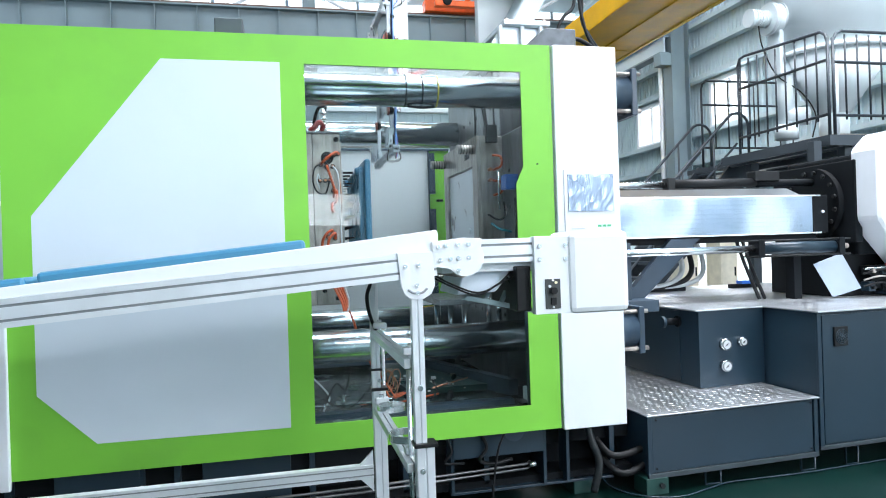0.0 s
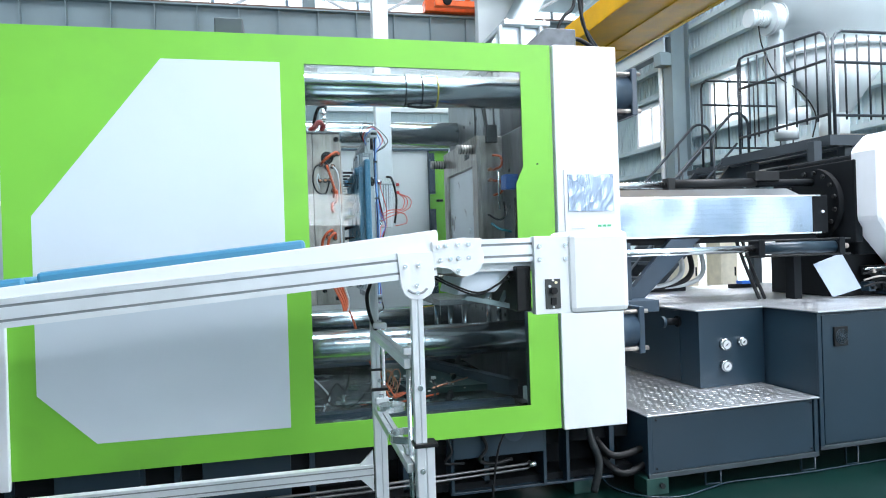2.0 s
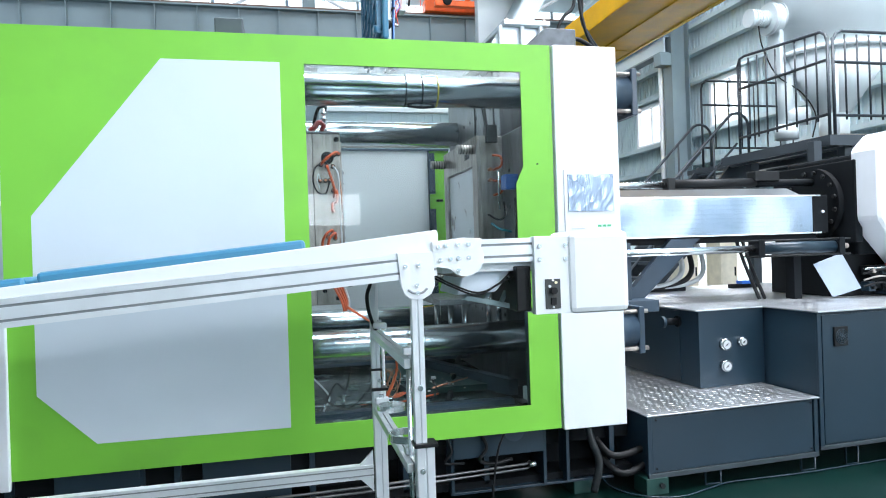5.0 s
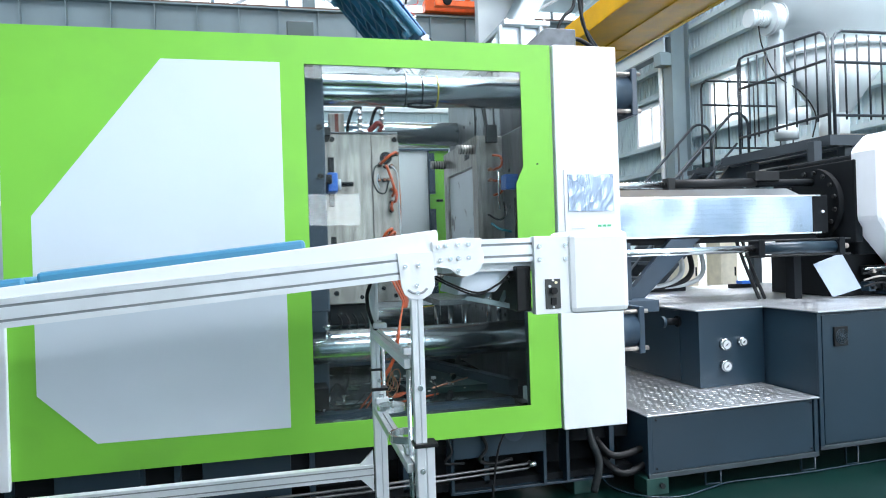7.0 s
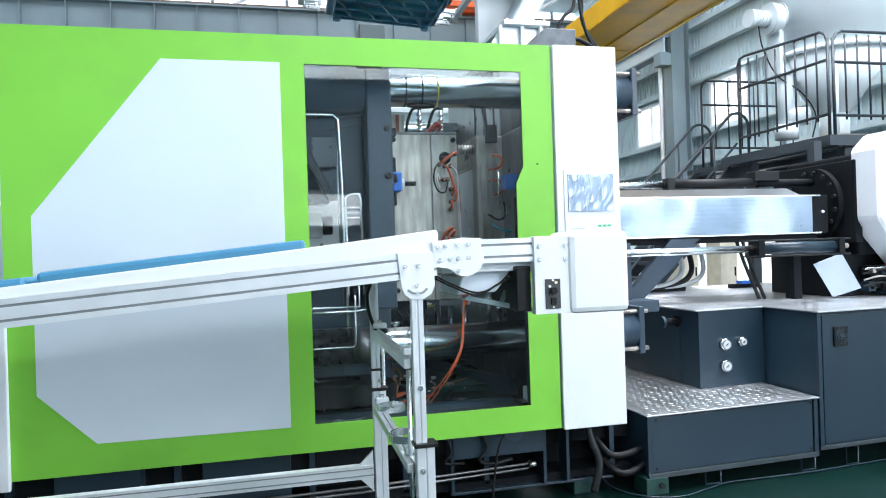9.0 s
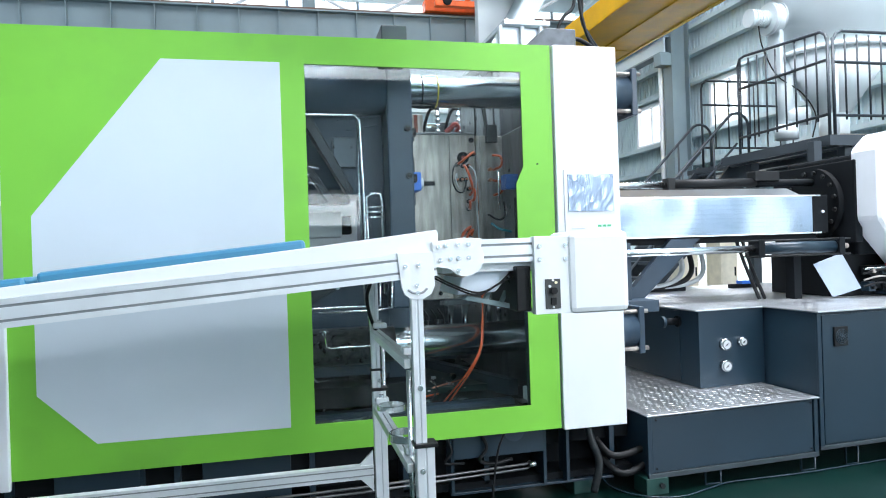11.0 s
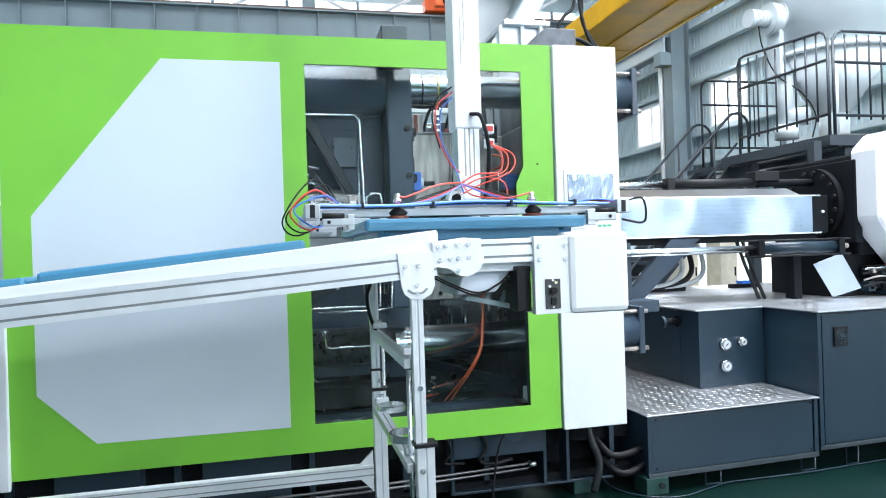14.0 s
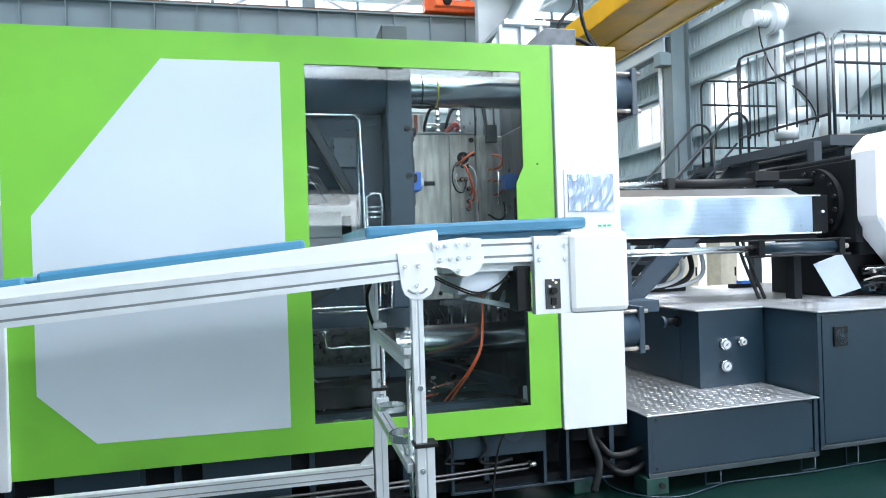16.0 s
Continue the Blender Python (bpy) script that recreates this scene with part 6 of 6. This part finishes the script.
    for x in (-0.27, 0.22):
        for y in (-0.3, 0.3):
            bm = bmesh.new()
            mesh_rod(bm, (x, y, -0.092), (x, y, -0.082), 0.032, 24, 0.037)
            mesh_rod(bm, (x, y, -0.082), (x, y, -0.075), 0.037, 24, 0.028)
            cup = part("suction_cup", bm, CUP, g, "brown rubber suction cup")
            bm = bmesh.new()
            mesh_rod(bm, (x, y, -0.075), (x, y, -0.066), 0.03, 24, 0.036)
            mesh_rod(bm, (x, y, -0.066), (x, y, -0.046), 0.036, 24, 0.016)
            part("bellows", bm, BLACK, cup)
            bm = bmesh.new()
            mesh_rod(bm, (x, y, -0.046), (x, y, 0.0), 0.010, 10)
            mesh_rod(bm, (x, y, -0.03), (x, y, -0.018), 0.016, 6)
            part("cup_stem", bm, CHROME, cup)
    for k, (mm, dy) in enumerate(((TUBEBLUE, -0.33), (RED, -0.31), (BLACK, -0.29), (BLACK, -0.27))):
        tube_part("air_hose", [(0.02, -0.1, 0.05), (0.1 + 0.02 * k, -0.2, 0.0), (0.2, dy, -0.035), (0.34, dy, -0.042), (0.46, dy, -0.03), (0.54, dy - 0.03, -0.045)], 0.0029, mm, g)
        tube_part("air_hose", [(0.02, -0.1, 0.05), (-0.1 - 0.02 * k, -0.2, -0.005), (-0.25, dy, -0.038), (-0.45, dy, -0.038), (-0.52 - 0.03 * (k % 2), dy, -0.005 + 0.02 * k), (-0.62 - 0.012 * k, dy - 0.02 * k, -0.05 - 0.01 * k), (-0.55 - 0.02 * k, dy, -0.11 - 0.008 * k), (-0.48, dy + 0.03, -0.07)], 0.0029, mm, g)
    for k in range(3):
        tube_part("air_hose", [(-0.56, -0.325 - 0.012 * k, -0.045 + 0.004 * k), (-0.3, -0.322 - 0.012 * k, -0.043), (0.0, -0.32 - 0.012 * k, -0.038 + 0.003 * k), (0.3, -0.322 - 0.012 * k, -0.043), (0.5, -0.325 - 0.012 * k, -0.047)], 0.005, (TUBEBLUE, BLACK, mat("pale_blue_tube", (0.22, 0.42, 0.80), 0.35))[k], g)
    for x in (-0.4, -0.16, 0.12, 0.36):
        box_part("hose_tie", (x, x + 0.008, -0.36, -0.312, -0.052, -0.032), BLACK, g)
    tube_part("air_hose", [(0.03, -0.08, 0.06), (-0.1, -0.2, 0.04), (-0.24, -0.3, -0.01), (-0.27, -0.3, 0.0)], 0.0029, AIRRED, g)
    tube_part("air_hose", [(0.02, -0.09, 0.05), (0.03, -0.2, 0.0), (0.12, -0.3, -0.02), (0.22, -0.3, 0.0)], 0.0029, AIRRED, g)
    tube_part("air_hose", [(0.5, -0.44, -0.05), (0.57, -0.46, -0.04), (0.58, -0.45, -0.12), (0.5, -0.44, -0.11)], 0.004, BLACK, g)
    return a, g


def robot_carriage():
    """Slides on the beam and holds the arm; origin on the arm's axis."""
    c = thing("robot_carriage", "white carriage that holds the robot arm on its beam", "robot carriage")
    bm = bmesh.new()
    mesh_box(bm, 0.118, 0.5, -0.12, 0.12, 4.6, 4.75, 0.008)
    part("slide", bm, POWDER, c)
    bm = bmesh.new()
    mesh_box(bm, 0.118, 0.15, -0.1, 0.1, 4.25, 4.6, 0.006)
    part("arm_guide", bm, ALU, c)
    return c


robot_frame()
CARRIAGE = robot_carriage()
ARM, GRIPPER = robot_arm()


# ---------------------------------------------------------------- movement
# robot flip axis: seconds, x, y, z, tilt (90: tray upright, 0: tray level)
AXIS = [
    (0.0, 0.795, 4.8, 2.665, 90), (0.2, 0.795, 4.8, 2.485, 90), (0.4, 0.795, 4.8, 2.315, 90), (0.6, 0.795, 4.8, 2.175, 90), (0.8, 0.795, 4.8, 1.965, 90),
    (1.0, 0.795, 4.8, 1.755, 90), (1.1, 0.795, 4.8, 1.705, 90), (1.2, 0.795, 4.8, 1.695, 90), (1.5, 0.733, 4.8, 1.695, 90), (1.75, 0.68, 4.8, 1.695, 90),
    (2.0, 0.65, 4.8, 1.695, 90), (2.25, 0.65, 4.8, 1.695, 90), (2.5, 0.65, 4.8, 1.695, 90), (2.75, 0.71, 4.8, 1.695, 90), (3.0, 0.79, 4.8, 1.695, 90), (3.25, 0.82, 4.8, 1.70, 90),
    (3.4, 0.828, 4.8, 1.815, 90), (3.5, 0.828, 4.8, 1.925, 90), (3.6, 0.828, 4.8, 2.015, 90), (3.8, 0.828, 4.8, 2.165, 90), (4.0, 0.828, 4.8, 2.365, 90),
    (4.2, 0.828, 4.8, 2.575, 90), (4.6, 0.82, 4.8, 2.975, 90), (5.0, 0.80, 4.8, 3.24, 90), (5.6, 0.8, 4.8, 3.24, 86), (6.3, 0.78, 4.8, 3.24, 76), (6.5, 0.77, 4.8, 3.24, 70),
    (6.8, 0.77, 4.78, 3.24, 58), (7.1, 0.77, 4.74, 3.24, 46), (7.4, 0.76, 4.7, 3.24, 33), (7.7, 0.745, 4.65, 3.24, 18), (8.0, 0.735, 4.6, 3.24, 11), (8.3, 0.735, 4.55, 3.24, 7),
    (8.6, 0.735, 4.42, 3.24, 5), (8.9, 0.735, 4.28, 3.24, 4), (9.2, 0.73, 4.15, 3.24, 4), (10.2, 0.69, 3.5, 3.24, 2), (11.3, 0.655, 2.75, 3.24, 0), (11.8, 0.655, 2.62, 3.2, 0),
    (12.2, 0.655, 2.6, 3.07, 0), (12.5, 0.655, 2.6, 2.75, 0), (12.8, 0.655, 2.6, 2.40, 0), (13.0, 0.655, 2.6, 2.215, 0), (13.1, 0.655, 2.6, 2.11, 0), (13.3, 0.655, 2.6, 1.90, 0),
    (13.5, 0.655, 2.6, 1.765, 0), (13.7, 0.655, 2.6, 1.697, 0), (14.0, 0.655, 2.6, 1.695, 0), (14.25, 0.655, 2.6, 1.695, 0), (14.5, 0.655, 2.6, 1.695, 0), (14.7, 0.655, 2.6, 1.695, 0), (14.8, 0.655, 2.6, 1.70, 0),
    (14.9, 0.655, 2.6, 1.745, 0), (15.0, 0.655, 2.6, 1.82, 0), (15.3, 0.655, 2.6, 2.085, 0), (15.5, 0.655, 2.6, 2.31, 0), (15.6, 0.655, 2.6, 2.43, 0), (15.8, 0.655, 2.6, 2.75, 0),
    (16.0, 0.655, 2.6, 3.05, 0)]
HOLD = pose(-0.022, 0, -0.092)

# clamp: seconds, travel short of closed
CLAMP = [(0.0, -0.848), (4.2, -0.848), (5.2, -0.846), (5.7, -0.79), (6.3, -0.658), (6.5, -0.603), (7.0, -0.474), (7.5, -0.356), (8.0, -0.249), (8.5, -0.156), (9.0, -0.081),
         (9.2, -0.057), (10.0, 0.015), (10.8, 0.042), (11.3, 0.042), (16.0, 0.042)]


def motions():
    walk(ARM, [(t, pose(x, y, z)) for t, x, y, z, a in AXIS])
    walk(CARRIAGE, [(t, pose(x, y, 0)) for t, x, y, z, a in AXIS])
    walk(GRIPPER, [(t, pose(0, 0, 0, 0, a, 0)) for t, x, y, z, a in AXIS])
    rows = []
    rest = pose(0.632, 2.6, 1.588, 0, -1.3, 0)
    for t, x, y, z, a in AXIS:
        if t < 2.5:
            continue
        if t <= 14.25:
            rows.append((t, pose(x, y, z) @ pose(0, 0, 0, 0, a, 0) @ HOLD))
    rows = [(0.0, rows[0][1]), (2.25, rows[0][1])] + rows + [(14.4, rest), (14.5, rest), (16.0, rest)]
    walk(TRAY, rows)
    walk(MOULD, [(t, pose(d, 0, 0)) for t, d in CLAMP])
    walk(EJECTOR, [(0.0, pose(0.078, 0, 0)), (4.3, pose(0.078, 0, 0)), (5.3, pose(0, 0, 0)), (16.0, pose(0, 0, 0))])
    # the hoses swing over as the mould comes forward
    walk(TAIL, [(t, pose(1.20, 4.16, 1.14, 0, 0, a)) for t, a in ((0.0, 180), (4.2, 180), (4.8, 120), (5.4, 60), (6.0, 0), (16.0, 0))])
    walk(PLATEN_THING, [(t, pose(d, 0, 0)) for t, d in CLAMP])


motions()
